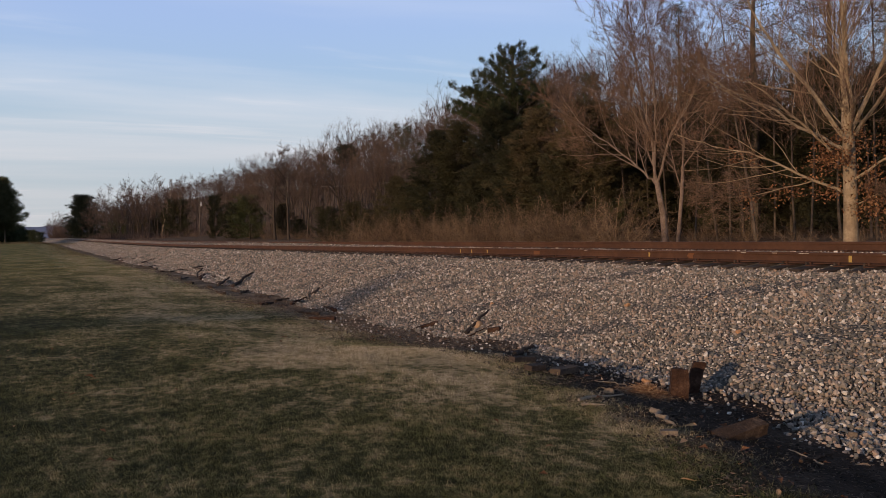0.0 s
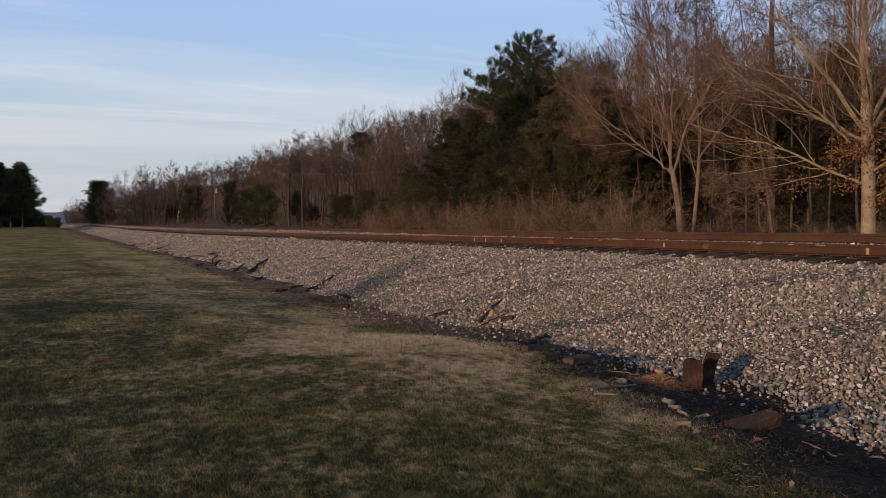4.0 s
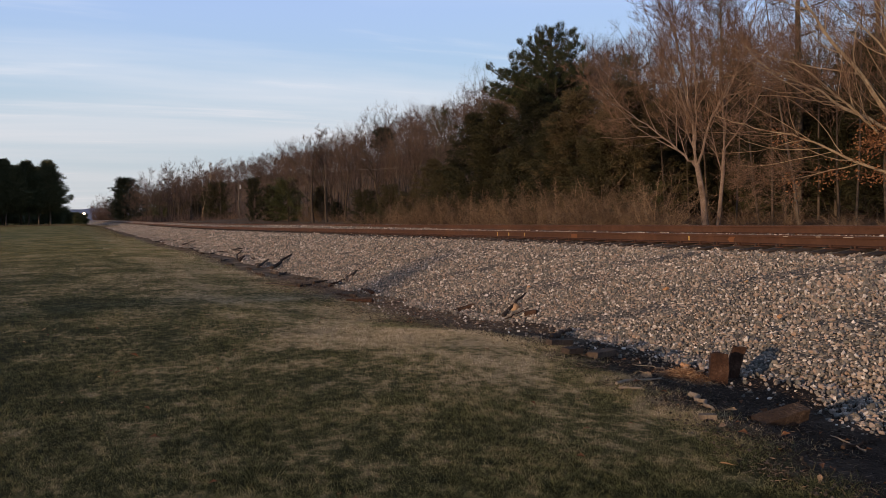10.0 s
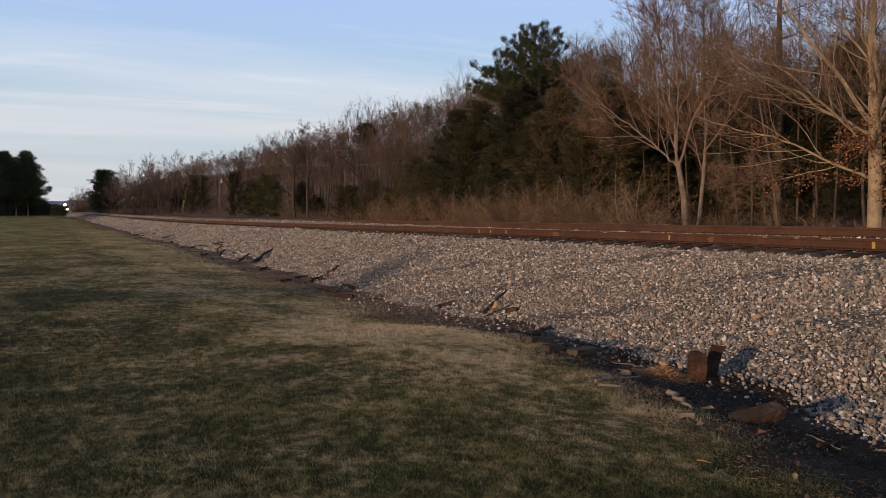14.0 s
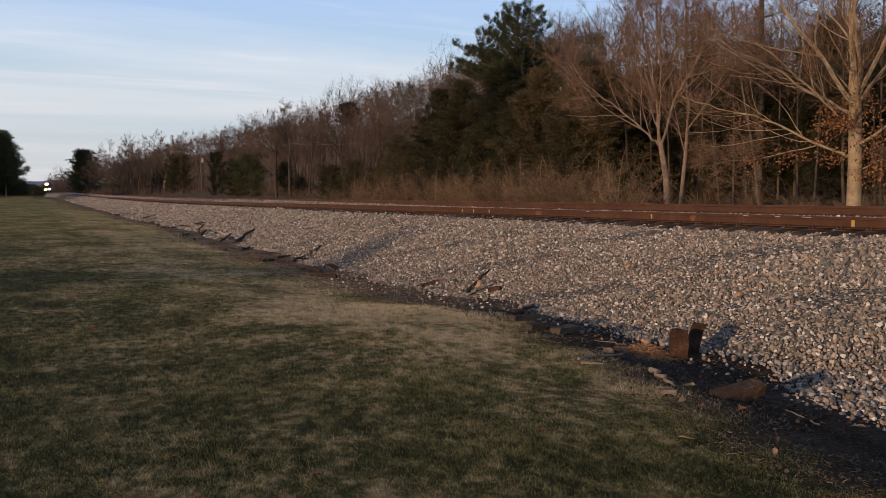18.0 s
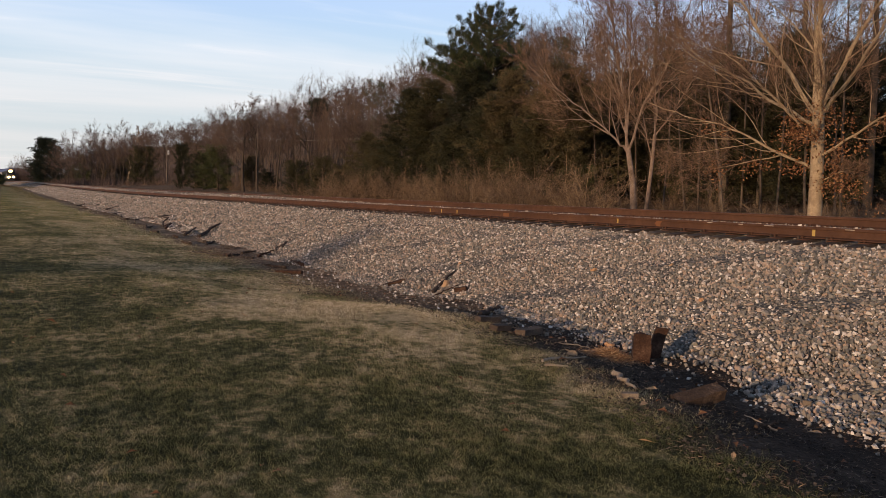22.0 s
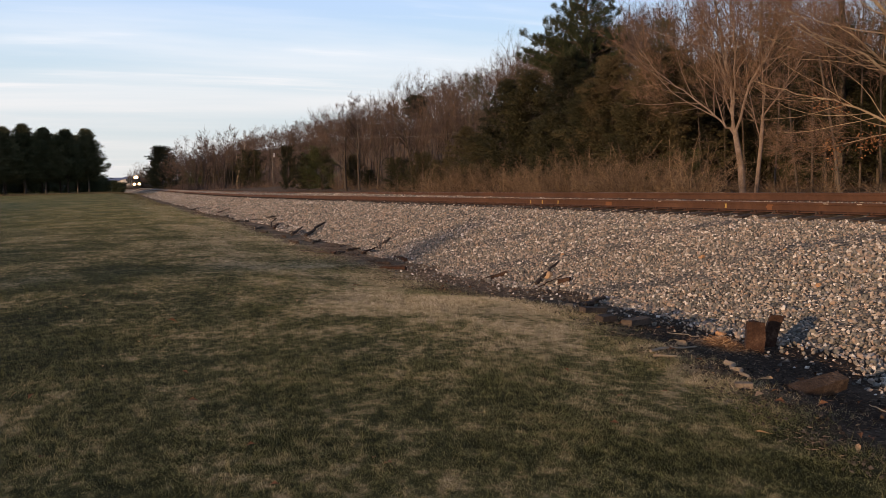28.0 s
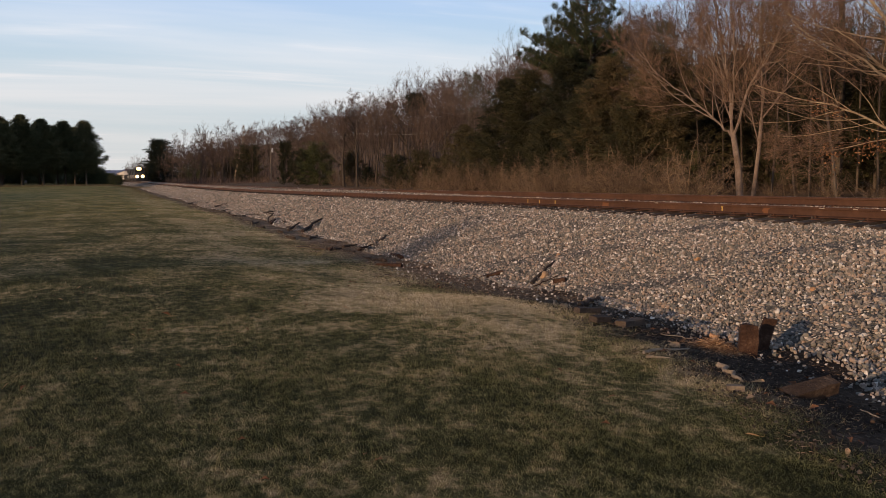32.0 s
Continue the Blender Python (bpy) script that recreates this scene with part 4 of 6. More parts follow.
def tall_pine():
    """The ragged pine that stands over the edge of the wood."""
    r = np.random.default_rng(5)
    bx, by = 34.0, 57.6
    g = float(land(bx, by))
    tr, lb, nd = Buf(), Buf(), Buf()
    tr.tube([(0, 0, -0.1), (0, 0, 3), (0.1, -0.1, 8.4), (0, 0.2, 11), (0.1, 0.1, 13.6), (0, 0.1, 15.6)], [0.30, 0.25, 0.2, 0.15, 0.08, 0.03], 9)
    px, py = math.cos(radians(30.5)), -math.sin(radians(30.5))
    # height, reach to either side, limbs in the tier
    for z, lo, hi, n in ((8.7, -1.6, 3.2, 8), (9.6, -3.0, 3.1, 13), (10.3, -5.0, 3.0, 16), (10.9, -5.8, 2.9, 15), (11.7, -4.3, 3.2, 14), (12.3, -5.1, 2.8, 13), (12.9, -3.4, 2.6, 12),
                         (13.6, -3.7, 2.6, 13), (14.3, -2.7, 2.5, 12), (14.9, -2.0, 1.9, 10), (15.4, -1.2, 1.1, 7)):
        for k in range(n):
            la = lo + (hi - lo) * (k + r.uniform(0, 1)) / n
            de = r.uniform(-1, 1) * 2.5 * math.sqrt(max(0.08, 1 - (2 * abs(la - (lo + hi) / 2) / (hi - lo)) ** 2)) * min(1.0, (16.9 - z) / 3.0)
            tip = np.array([la * px - de * py, la * py + de * px, z + r.uniform(-0.3, 0.2)])
            st = np.array([0.05, 0.1, min(z - 0.7 - 0.22 * math.hypot(la, de), 15.0)])
            q = np.stack([st + (tip - st) * u + np.array([0, 0, -0.2 * math.sin(u * math.pi)]) + r.normal(0, 0.05, 3) for u in np.linspace(0, 1, 6)])
            ln = np.linalg.norm(tip - st)
            lb.tube(q, np.linspace(0.028 + 0.012 * ln, 0.014, 6), 4)
            for i in range(max(12, int(ln * (12.0 if z < 12.5 else 10.0)))):
                t = r.uniform(0.3, 1.0)
                p, d = along(q, t)
                e = unit(d * 0.5 + np.array([0, 0, 0.75]) + r.normal(0, 0.45, 3))
                s = r.uniform(0.15, 0.6) * (1.25 - 0.6 * t)
                tuft(nd, p + e * s, unit(e + np.array([0, 0, 0.5])), r.uniform(0.26, 0.4), 26, r)
            tuft(nd, tip, np.array([0, 0, 1.0]), 0.42, 45, r)
    # dead limbs under the crown
    for k in range(9):
        a = r.uniform(0, 6.28)
        q, _ = bend_path((0.1, 0, r.uniform(6.8, 9.2)), (math.cos(a), math.sin(a), 0.12), r.uniform(1.2, 3.2), 5, 0.12, 0.0, r)
        lb.tube(q, np.linspace(0.05, 0.012, 6), 4)
    return put_conifer("pine_tree", (tr.mesh("trunk", [BARK, TWIG], True), lb.mesh("branchwork", [BARK]), nd.mesh("needles", [NEEDLE])), pose(bx, by, g),
                       "tall ragged pine with a broad open crown")


tall_pine()


def cedar_meshes(seed, height, width, mat, open_=1.0, full=0.62, dense=1.0, bare=0.03, rise=0.30, droop=0.34):
    """An evergreen: separate boughs that reach out, sag and turn up, each hung with flat sprays; dark gaps between them."""
    r = np.random.default_rng(seed)
    tr, nd = Buf(), Buf()
    tr.tube([(0, 0, -0.1), (0, 0, height * 0.5), (0.05, 0, height * 0.95)], [0.014 * height + 0.02, 0.01 * height, 0.02], 6)
    n = int(dense * (20 + 1.45 * height * width / open_))
    lean = r.uniform(0, 6.28)
    for k in range(n):
        u = ((k + r.uniform(0, 1)) / n) ** 0.9
        z = height * (bare + (0.97 - bare) * u)
        a = 2.39996 * k + r.normal(0, 0.4)
        ln = width * 0.5 * max(0.03, (1 - u)) ** full * min(1.0, 0.66 + 2.2 * u) * r.uniform(0.58, 1.16) * (1 + 0.14 * math.cos(a - lean))
        out = np.array([math.cos(a), math.sin(a), 0.0])
        m = 3 + int(2.8 * ln / open_)
        for t in np.linspace(0.30, 1.0, m) + r.normal(0, 0.05, m):
            c = out * ln * t + np.array([0, 0, z + ln * (rise * t - droop * t * (1.35 - t)) + 0.5 * ln * u * t])
            c = c + r.normal(0, 0.10, 3) * open_
            q = 34
            p = c + r.normal(0, 0.21, (q, 3)) * np.array([1, 1, 0.45]) * open_ * (1.15 - 0.35 * t)
            d = out * 0.9 + np.array([0, 0, 0.12]) + r.normal(0, 0.5, (q, 3))
            d /= np.linalg.norm(d, axis=1)[:, None]
            nd.slivers(p, p + d * open_ * r.uniform(0.16, 0.38, (q, 1)), 0.042 * open_)
    return tr.mesh("trunk", [BARK, TWIG], True), nd.mesh("foliage", [mat])


def screen_meshes(seed, height, width, mat, open_=1.0, full=0.62, dense=1.0):
    """An evergreen of the row behind the lawn: soft sprays round a trunk."""
    r = np.random.default_rng(seed)
    tr, nd = Buf(), Buf()
    tr.tube([(0, 0, -0.1), (0, 0, height * 0.5), (0.05, 0, height * 0.93)], [0.12, 0.08, 0.02], 6)
    for k in range(int(27 * height * width / 6 * dense)):
        u = r.uniform(0, 1) ** 0.85
        z = height * (0.04 + 0.92 * u)
        a = r.uniform(0, 2 * math.pi)
        lobe = 0.80 + 0.2 * math.sin(3 * a + 5 * u + seed) + 0.16 * math.sin(5 * a - 9 * u + 2 * seed)
        rad = width * 0.5 * (1 - u) ** full * lobe * min(1, 0.72 + u * 1.6) * r.uniform(0.85, 1.4)
        out = np.array([math.cos(a), math.sin(a), 0.22 + 0.5 * u])
        st = np.array([0, 0, z - 0.22 * rad])
        for t in r.uniform(0.42, 1.0, 4):
            c = st + out * rad * t
            n = 24
            p = c + r.normal(0, 0.21 * open_, (n, 3)) * np.array([1, 1, 0.5])
            d = out * 0.8 + r.normal(0, 0.5, (n, 3))
            d /= np.linalg.norm(d, axis=1)[:, None]
            nd.slivers(p, p + d * open_ * r.uniform(0.12, 0.32, (n, 1)), 0.034 * open_)
    return tr.mesh("trunk", [BARK, TWIG], True), nd.mesh("foliage", [mat])


def put_cedar(name, meshes, m, label, group):
    e = empty(name, m, label, "tree", group)
    child("trunk", meshes[0], e)
    child("foliage", meshes[1], e)
    return e


def polar(az, dist):
    a = radians(az)
    return dist * math.sin(a), dist * math.cos(a)


def scaled(m, k, kz=None):
    return m @ Matrix.Diagonal((k, k, kz or k, 1))


def cedars():
    r = random.Random(12)
    kinds = [cedar_meshes(40 + k, h, w, CEDAR) for k, (h, w) in enumerate(((8.4, 6.6), (6.6, 7.6), (5.9, 7.2), (9.2, 7.2)))]
    lab = "bushy brownish-green cedar at the edge of the wood"
    # azimuth from the camera, offset across, scale, kind
    spots = [(25.2, 31.5, 1.15, 0), (26.8, 32.5, 1.2, 3), (28.2, 30.0, 0.95, 1), (29.3, 32.0, 1.1, 3), (30.8, 30.5, 0.92, 0), (32.2, 31.5, 1.0, 3), (33.6, 30.8, 0.95, 1),
             (34.9, 32.0, 1.05, 0), (36.2, 33.0, 0.95, 3), (37.0, 36.0, 1.0, 0), (23.6, 31.5, 0.85, 1), (22.4, 32.0, 0.85, 0),
             (14.6, 33.0, 0.7, 1), (6.9, 29.0, 0.8, 0), (5.5, 27.5, 1.2, 0), (3.5, 24.0, 1.2, 2), (15.7, 31.5, 0.45, 2),
             (40.5, 39.0, 0.9, 3), (42.0, 40.0, 1.05, 0), (43.6, 42.0, 1.2, 1), (45.2, 39.0, 0.9, 3), (46.6, 43.0, 1.1, 0), (48.2, 40.0, 1.2, 1), (49.8, 42.0, 1.1, 0), (51.5, 40.0, 1.2, 2),
             (53.2, 42.0, 1.0, 3), (38.8, 41.0, 1.0, 3), (37.6, 45.0, 1.1, 0), (46.0, 50.0, 1.2, 0), (50.5, 52.0, 1.2, 3), (42.8, 52.0, 1.15, 3), (54.5, 46.0, 1.3, 1), (57.0, 44.0, 1.1, 0), (40.0, 50.0, 1.15, 0)]
    for az, x, k, kind in spots:
        y = x / math.tan(radians(az))
        put_cedar("cedar_tree", kinds[kind], scaled(on_ground(x, y, r.uniform(0, 360)), k, k * r.uniform(0.92, 1.1)), lab, "cedars along the wood's edge")
    rounder = cedar_meshes(48, 6.6, 7.0, CEDAR, 1.0, 0.26, 1.1)
    # rounder cedars beside the track: azimuth, offset across, width, height
    for az, x, w, h in ((7.9, 26.0, 7.4, 7.6), (10.2, 25.5, 3.6, 6.9), (11.5, 26.0, 4.5, 5.2), (17.6, 29.0, 4.2, 3.7), (19.4, 30.0, 3.4, 4.0), (6.6, 25.5, 4.6, 6.2), (20.6, 31.0, 3.2, 3.2)):
        y = x / math.tan(radians(az))
        put_cedar("cedar_tree", rounder, scaled(on_ground(x, y, r.uniform(0, 360)), w / 6.6, h / 6.6), "round reddish-brown cedar beside the track", "cedars beside the track")
    green = cedar_meshes(61, 7.5, 6.0, HOLLY, 1.0, 0.32)
    put_cedar("holly_tree", green, scaled(on_ground(27.0, 27.0 / math.tan(radians(12.45)), 40), 1.0, 0.84), "full bright-green evergreen by the track", "")
    put_cedar("holly_tree", green, scaled(on_ground(33.0, 33.0 / math.tan(radians(37.2)), 90), 0.36), "low bright-green evergreen sapling", "")
    put_cedar("holly_tree", green, scaled(on_ground(22.0, 22.0 / math.tan(radians(4.4)), 10), 1.25, 1.15), "round yellow-green evergreen shrub by the track", "")
    dark = cedar_meshes(66, 15.2, 10.6, NEEDLE_BLACK, 1.7, 0.42, 1.5)
    put_cedar("cedar_tree", dark, scaled(on_ground(11.6, 318.0, 30), 1.3, 1.02), "tall dark columnar evergreen beside the track", "")
    dk = cedar_meshes(67, 12.4, 4.8, NEEDLE_BLACK, 1.0, 0.45, 1.0, 0.70)
    put_cedar("pine_tree", dk, on_ground(45.0, 130.0, 0), "dark round-headed evergreen on a tall bare trunk", "")


cedars()


def left_pines():
    """The planted row of pines across the field."""
    r = random.Random(3)
    kinds = [cedar_meshes(70 + k, h, w, PINE_ROW, 1.75, 0.80, 1.5, 0.19, 0.34, 0.22) for k, (h, w) in enumerate(((15.9, 12.2), (15.2, 11.4), (15.6, 12.8)))]
    lab = "dark green pine in a planted row"
    for k, az in enumerate((-2.25, -3.45, -4.7, -5.85, -7.0, -8.3, -9.6, -11.0, -12.6)):
        x, y = polar(az, 190 - 2.0 * k)
        put_cedar("pine_tree", kinds[k % 3], scaled(on_ground(x, y, 70 * k), 0.87 + r.uniform(-0.05, 0.04)), lab, "row of pines across the field")
    for k in range(12):
        x, y = polar(-2.9 - 1.0 * k, 199 + r.uniform(-2, 14))
        put_cedar("pine_tree", kinds[(k + 1) % 3], scaled(on_ground(x, y, 50 * k), 0.80 + r.uniform(-0.06, 0.04)), lab, "row of pines across the field")


left_pines()


def pine_thicket():
    """Low dark evergreens that close the view under the pines."""
    r = random.Random(23)
    kinds = [cedar_meshes(95 + k, 4.6, 6.5, NEEDLE_DARK, 1.8, 0.35, 1.3) for k in range(2)]
    for k in range(17):
        x, y = polar(-2.4 - 0.8 * k, 225 + r.uniform(-6, 10))
        put_cedar("cedar_tree", kinds[k % 2], scaled(on_ground(x, y, 90 * k), r.uniform(0.8, 1.15)), "low dark evergreen under the pines", "thicket behind the pines")


pine_thicket()


def low_evergreens():
    """Dark low growth between the pines and the far track."""
    kind = cedar_meshes(99, 4.2, 7.0, NEEDLE_DARK, 1.8, 0.3, 1.2)
    for k, (az, dist, f) in enumerate(((-2.0, 232, 0.9), (-1.45, 238, 0.8), (-0.95, 246, 0.7), (-0.5, 300, 0.75), (-1.7, 262, 1.0))):
        x, y = polar(az, dist)
        put_cedar("cedar_tree", kind, scaled(on_ground(x, y, 70 * k, -0.35), f), "low dark evergreen at the field's end", "thicket behind the pines")


low_evergreens()


def wood_pines():
    """Taller pines that stand among the bare trees."""
    r = random.Random(6)
    kinds = []
    for k in range(2):
        t, l, n = pine_tree(19.0 - 2 * k, 8.5, 3.4, 80 + k, 9, 0.8, 0.28, count=34, shape=0.45)
        kinds.append((t, l, n.mesh("needles", [NEEDLE])))
    for k, (az, x, f) in enumerate(((46.1, 38, 1.05), (35.6, 47, 0.80), (50.5, 44, 1.0), (23.2, 48, 0.75), (22.4, 52, 0.7), (26.0, 58, 0.7), (41.5, 52, 0.95), (54.5, 40, 1.0))):
        put_conifer("pine_tree", kinds[k % 2], scaled(on_ground(x, x / math.tan(radians(az)), 50 * k), f), "tall thin pine among bare trees", "pines in the wood")


wood_pines()


def far_side_trees():
    """The line of evergreens behind the lawn, towards the low sun, that shades it."""
    r = random.Random(19)
    kinds = [screen_meshes(90 + k, h, w, NEEDLE_DARK, 1.5, 0.45, 0.42) for k, (h, w) in enumerate(((7.1, 4.6), (7.3, 4.4), (6.9, 5.0)))]
    y = -75.0
    while y < 95:
        k = r.uniform(0.86, 0.95)
        if -20.5 < y < -13.5:
            k *= 0.91
        put_cedar("cedar_tree", kinds[r.randrange(3)], scaled(on_ground(-47 + r.uniform(-3, 3), y, r.uniform(0, 360)), k), "dark evergreen in the row behind the lawn", "evergreens behind the lawn")
        y += r.choice((2.2, 2.8, 3.4, 4.2))
    y = -72.0
    while y < 90:
        put_cedar("cedar_tree", kinds[r.randrange(3)], scaled(on_ground(-54 + r.uniform(-1.5, 1.5), y, r.uniform(0, 360)), r.uniform(1.0, 1.08)), "dark evergreen in the row behind the lawn", "evergreens behind the lawn")
        y += r.choice((2.6, 3.2, 4.0))
    thin = screen_meshes(93, 7.4, 6.6, NEEDLE_DARK, 1.3, 0.5, 0.085)
    put_cedar("cedar_tree", thin, scaled(on_ground(-96, -25.5, 20), 0.95, 2.35), "tall thin evergreen standing behind the row", "evergreens behind the lawn")


far_side_trees()


# ---- slender trunks and shrubs at the wood's edge
def slim_trees():
    r = np.random.default_rng(9)
    kinds = []
    for k in range(5):
        tr, cr = Buf(), Buf()
        h = r.uniform(9, 13)
        q, _ = bend_path((0, 0, -0.1), (r.normal(0, 0.05), r.normal(0, 0.05), 1), h, 9, 0.035, 0.03, r)
        tr.tube(q, np.linspace(0.075, 0.02, 10), 6)
        ramify(cr, q[3:], 0.04, h * 0.6, 0, [(12, 0.26, 0.7, 4), (6, 0.5, 0.6, 2), (8, 0.5, 0.6, 1)], r)
        kinds.append((tr.mesh("trunk", [BARK, TWIG], True), cr.mesh("crown", [BARK, TWIG])))
    spots = [(42.31, 34, 0.8), (43.74, 34, 1.0), (44.54, 34, 1.0), (46.11, 34, 1.1), (48.34, 36, 1.0), (49.3, 34, 0.8), (38.04, 33.5, 0.95), (34.61, 31.5, 0.75),
             (36.9, 34, 0.9), (17.0, 33, 0.9), (17.5, 33.5, 1.0), (19.6, 33, 0.8), (20.0, 33.2, 0.85), (16.4, 34, 1.0), (45.3, 37, 1.2), (47.2, 38, 1.0), (51.0, 37, 1.2),
             (40.6, 37, 1.2), (41.5, 39, 1.3), (50.2, 40, 1.5), (53.0, 36, 1.0), (24.2, 34, 0.7), (21.6, 34, 0.6), (22.6, 35, 0.8), (9.0, 33, 0.9), (6.4, 30, 0.9), (5.2, 29, 0.8), (39.4, 36, 1.0)]
    for k, (az, x, f) in enumerate(spots):
        y = x / math.tan(radians(az))
        e = empty("slender_tree", scaled(on_ground(x, y, 67 * k), f, max(1.0, f * 0.85)), "thin bare young tree at the edge of the wood", "tree", "slender trees along the wood's edge")
        child("trunk", kinds[k % 5][0], e)
        child("crown", kinds[k % 5][1], e)


slim_trees()


def bare_trees():
    """Grown bare trees beside the far stretch of the track, with forked limbs and full crowns of twigs."""
    r = np.random.default_rng(63)
    kinds = []
    TWIG_W[0] = 0.02
    for k in range(3):
        tr, cr = Buf(), Buf()
        q, _ = bend_path((0, 0, -0.2), (r.normal(0, 0.05), r.normal(0, 0.05), 1), 9.0, 8, 0.05, 0.03, r)
        tr.tube(q, np.linspace(0.19, 0.05, 9), 7)
        for j in range(9):
            p, d = along(q, 0.30 + 0.70 * (j + r.uniform(0, 1)) / 9)
            ln = r.uniform(4.2, 6.2) * (1.15 - 0.06 * j)
            g, _ = bend_path(p, side_dir(d, r.uniform(0.5, 0.85), r), ln, 6, 0.10, 0.07, r)
            cr.tube(g, np.linspace(0.062, 0.010, 7), 4)
            ramify(cr, g, 0.07, ln, 0, [(9, 0.42, 0.65, 4), (6, 0.55, 0.6, 2), (13, 0.75, 0.65, 1)], r)
        top = max(float(v[:, 2].max()) for v in cr.v)
        kinds.append((top, tr, cr))
    pale = [(t, a.mesh("trunk", [OAK_BARK, TWIG], True), b.mesh("crown", [OAK_BARK, TWIG])) for t, a, b in kinds[:1]]
    brown = [(t, a.mesh("trunk", [BARK, TWIG], True), b.mesh("crown", [BARK, FAR_TWIG])) for t, a, b in kinds]
    # azimuth, offset across, height, pale bark
    for k, (az, x, h, light) in enumerate(((14.1, 28.0, 14.2, 0), (15.0, 29.5, 12.2, 0), (13.2, 31.0, 12.0, 0), (6.85, 25.5, 15.6, 1), (6.1, 26.0, 13.0, 0), (3.5, 24.5, 15.5, 0), 
                                           (4.0, 25.0, 15.5, 0), (5.3, 25.5, 14.0, 0), (16.2, 31.0, 11.0, 0), (18.6, 33.0, 11.5, 0), (21.3, 35.0, 10.5, 0), (11.0, 30.0, 12.5, 0))):
        t, trunk, crown = pale[0] if light else brown[k % 3]
        y = x / math.tan(radians(az))
        e = empty("bare_tree", scaled(on_ground(x, y, 97 * k), h / t), "pale-barked bare tree with a tall crown beside the track" if light else "grown bare brown tree with a full crown of twigs", "tree", "bare trees beside the track")
        child("trunk", trunk, e)
        child("crown", crown, e)


bare_trees()


def shrubs():
    r = np.random.default_rng(14)
    kinds = []
    for k in range(4):
        b = Buf()
        for j in range(30):
            a, rad = r.uniform(0, 6.28), r.uniform(0, 1.0)
            lean = r.uniform(0.2, 1.0)
            q, _ = bend_path((math.cos(a) * rad, math.sin(a) * rad, -0.05), (math.cos(a) * lean, math.sin(a) * lean, 1), r.uniform(1.2, 3.0), 5, 0.18, -0.04, r)
            b.tube(q, np.linspace(0.013, 0.005, 6), 3)
            n = 70
            p = np.stack([along(q, u)[0] for u in r.uniform(0.2, 1, n)]) + r.normal(0, 0.1, (n, 3))
            d = r.normal(0, 1, (n, 3)) + np.array([0, 0, 0.35])
            d /= np.linalg.norm(d, axis=1)[:, None]
            b.slivers(p, p + d * r.uniform(0.14, 0.42, (n, 1)), 0.013)
        kinds.append(b.mesh("shrub", [SHRUB_TWIG]))
    spots = [(az, 25.4 + r.uniform(0, 3), r.uniform(0.95, 1.4)) for az in np.arange(20.0, 37.5, 0.62)]
    spots += [(az, 31 + r.uniform(0, 3), r.uniform(0.4, 0.65)) for az in np.arange(37, 56, 2.9)]
    spots += [(az, 28 + r.uniform(0, 2), r.uniform(0.5, 0.9)) for az in np.arange(13.6, 20.5, 1.0)]
    spots += [(az, 27 + r.uniform(0, 3), r.uniform(0.6, 0.9)) for az in np.arange(4.0, 13.6, 1.2)]
    for k, (az, x, f) in enumerate(spots):
        if az > 20 and math.sin(az * 1.9) * math.sin(az * 0.83 + 1) > 0.55:
            continue
        y = x / math.tan(radians(az))
        ob = child("shrub", kinds[k % 4], None, m=scaled(on_ground(x, y, 77 * k), f))
        tagged(ob, "tangle of bare tan brush at the edge of the wood", "shrub", "brush along the wood's edge")


shrubs()


# ---- the woods on the hillside
def wood_template(seed, h, width, thick=1.0):
    """A bare forest tree: trunk, rising forked limbs, and fans of fine twigs at their ends."""
    r = np.random.default_rng(seed)
    b = Buf()
    q, _ = bend_path((0, 0, -0.2), (r.normal(0, 0.06), r.normal(0, 0.06), 1), h * 0.80, 6, 0.05, 0.03, r)
    b.tube(q, np.linspace(0.085 * thick, 0.015, 7), 3, 0)
    base, tip, wide = [], [], []
    for k in range(12):
        u = 0.36 + 0.64 * (k + r.uniform(0, 1)) / 12
        p, d = along(q, min(u, 1.0))
        lean = r.uniform(0.6, 1.1) * (1.2 - 0.5 * u)
        ln = h * (0.36 - 0.26 * (u - 0.36)) * r.uniform(0.75, 1.15)
        g, _ = bend_path(p, side_dir(d, lean, r), ln, 3, 0.16, 0.05, r)
        b.tube(g, np.linspace(0.024 * thick, 0.006, 4), 3, 0)
        for j in range(6):
            p2, d2 = along(g, r.uniform(0.3, 1.0))
            e2 = unit(side_dir(d2, r.uniform(0.3, 0.9), r) + np.array([0, 0, 0.15]))
            l2 = ln * r.uniform(0.2, 0.38)
            base.append(p2)
            tip.append(p2 + e2 * l2)
            wide.append(width * 1.2)
            for i in range(7):
                p3 = p2 + e2 * l2 * r.uniform(0.1, 1.0)
                e3 = unit(e2 + r.normal(0, 0.6, 3) + np.array([0, 0, 0.1]))
                base.append(p3)
                tip.append(p3 + e3 * h * r.uniform(0.03, 0.075))
                wide.append(width * r.uniform(0.6, 1.1))
    b.slivers(base, tip, wide, 1)
    return b.arrays()


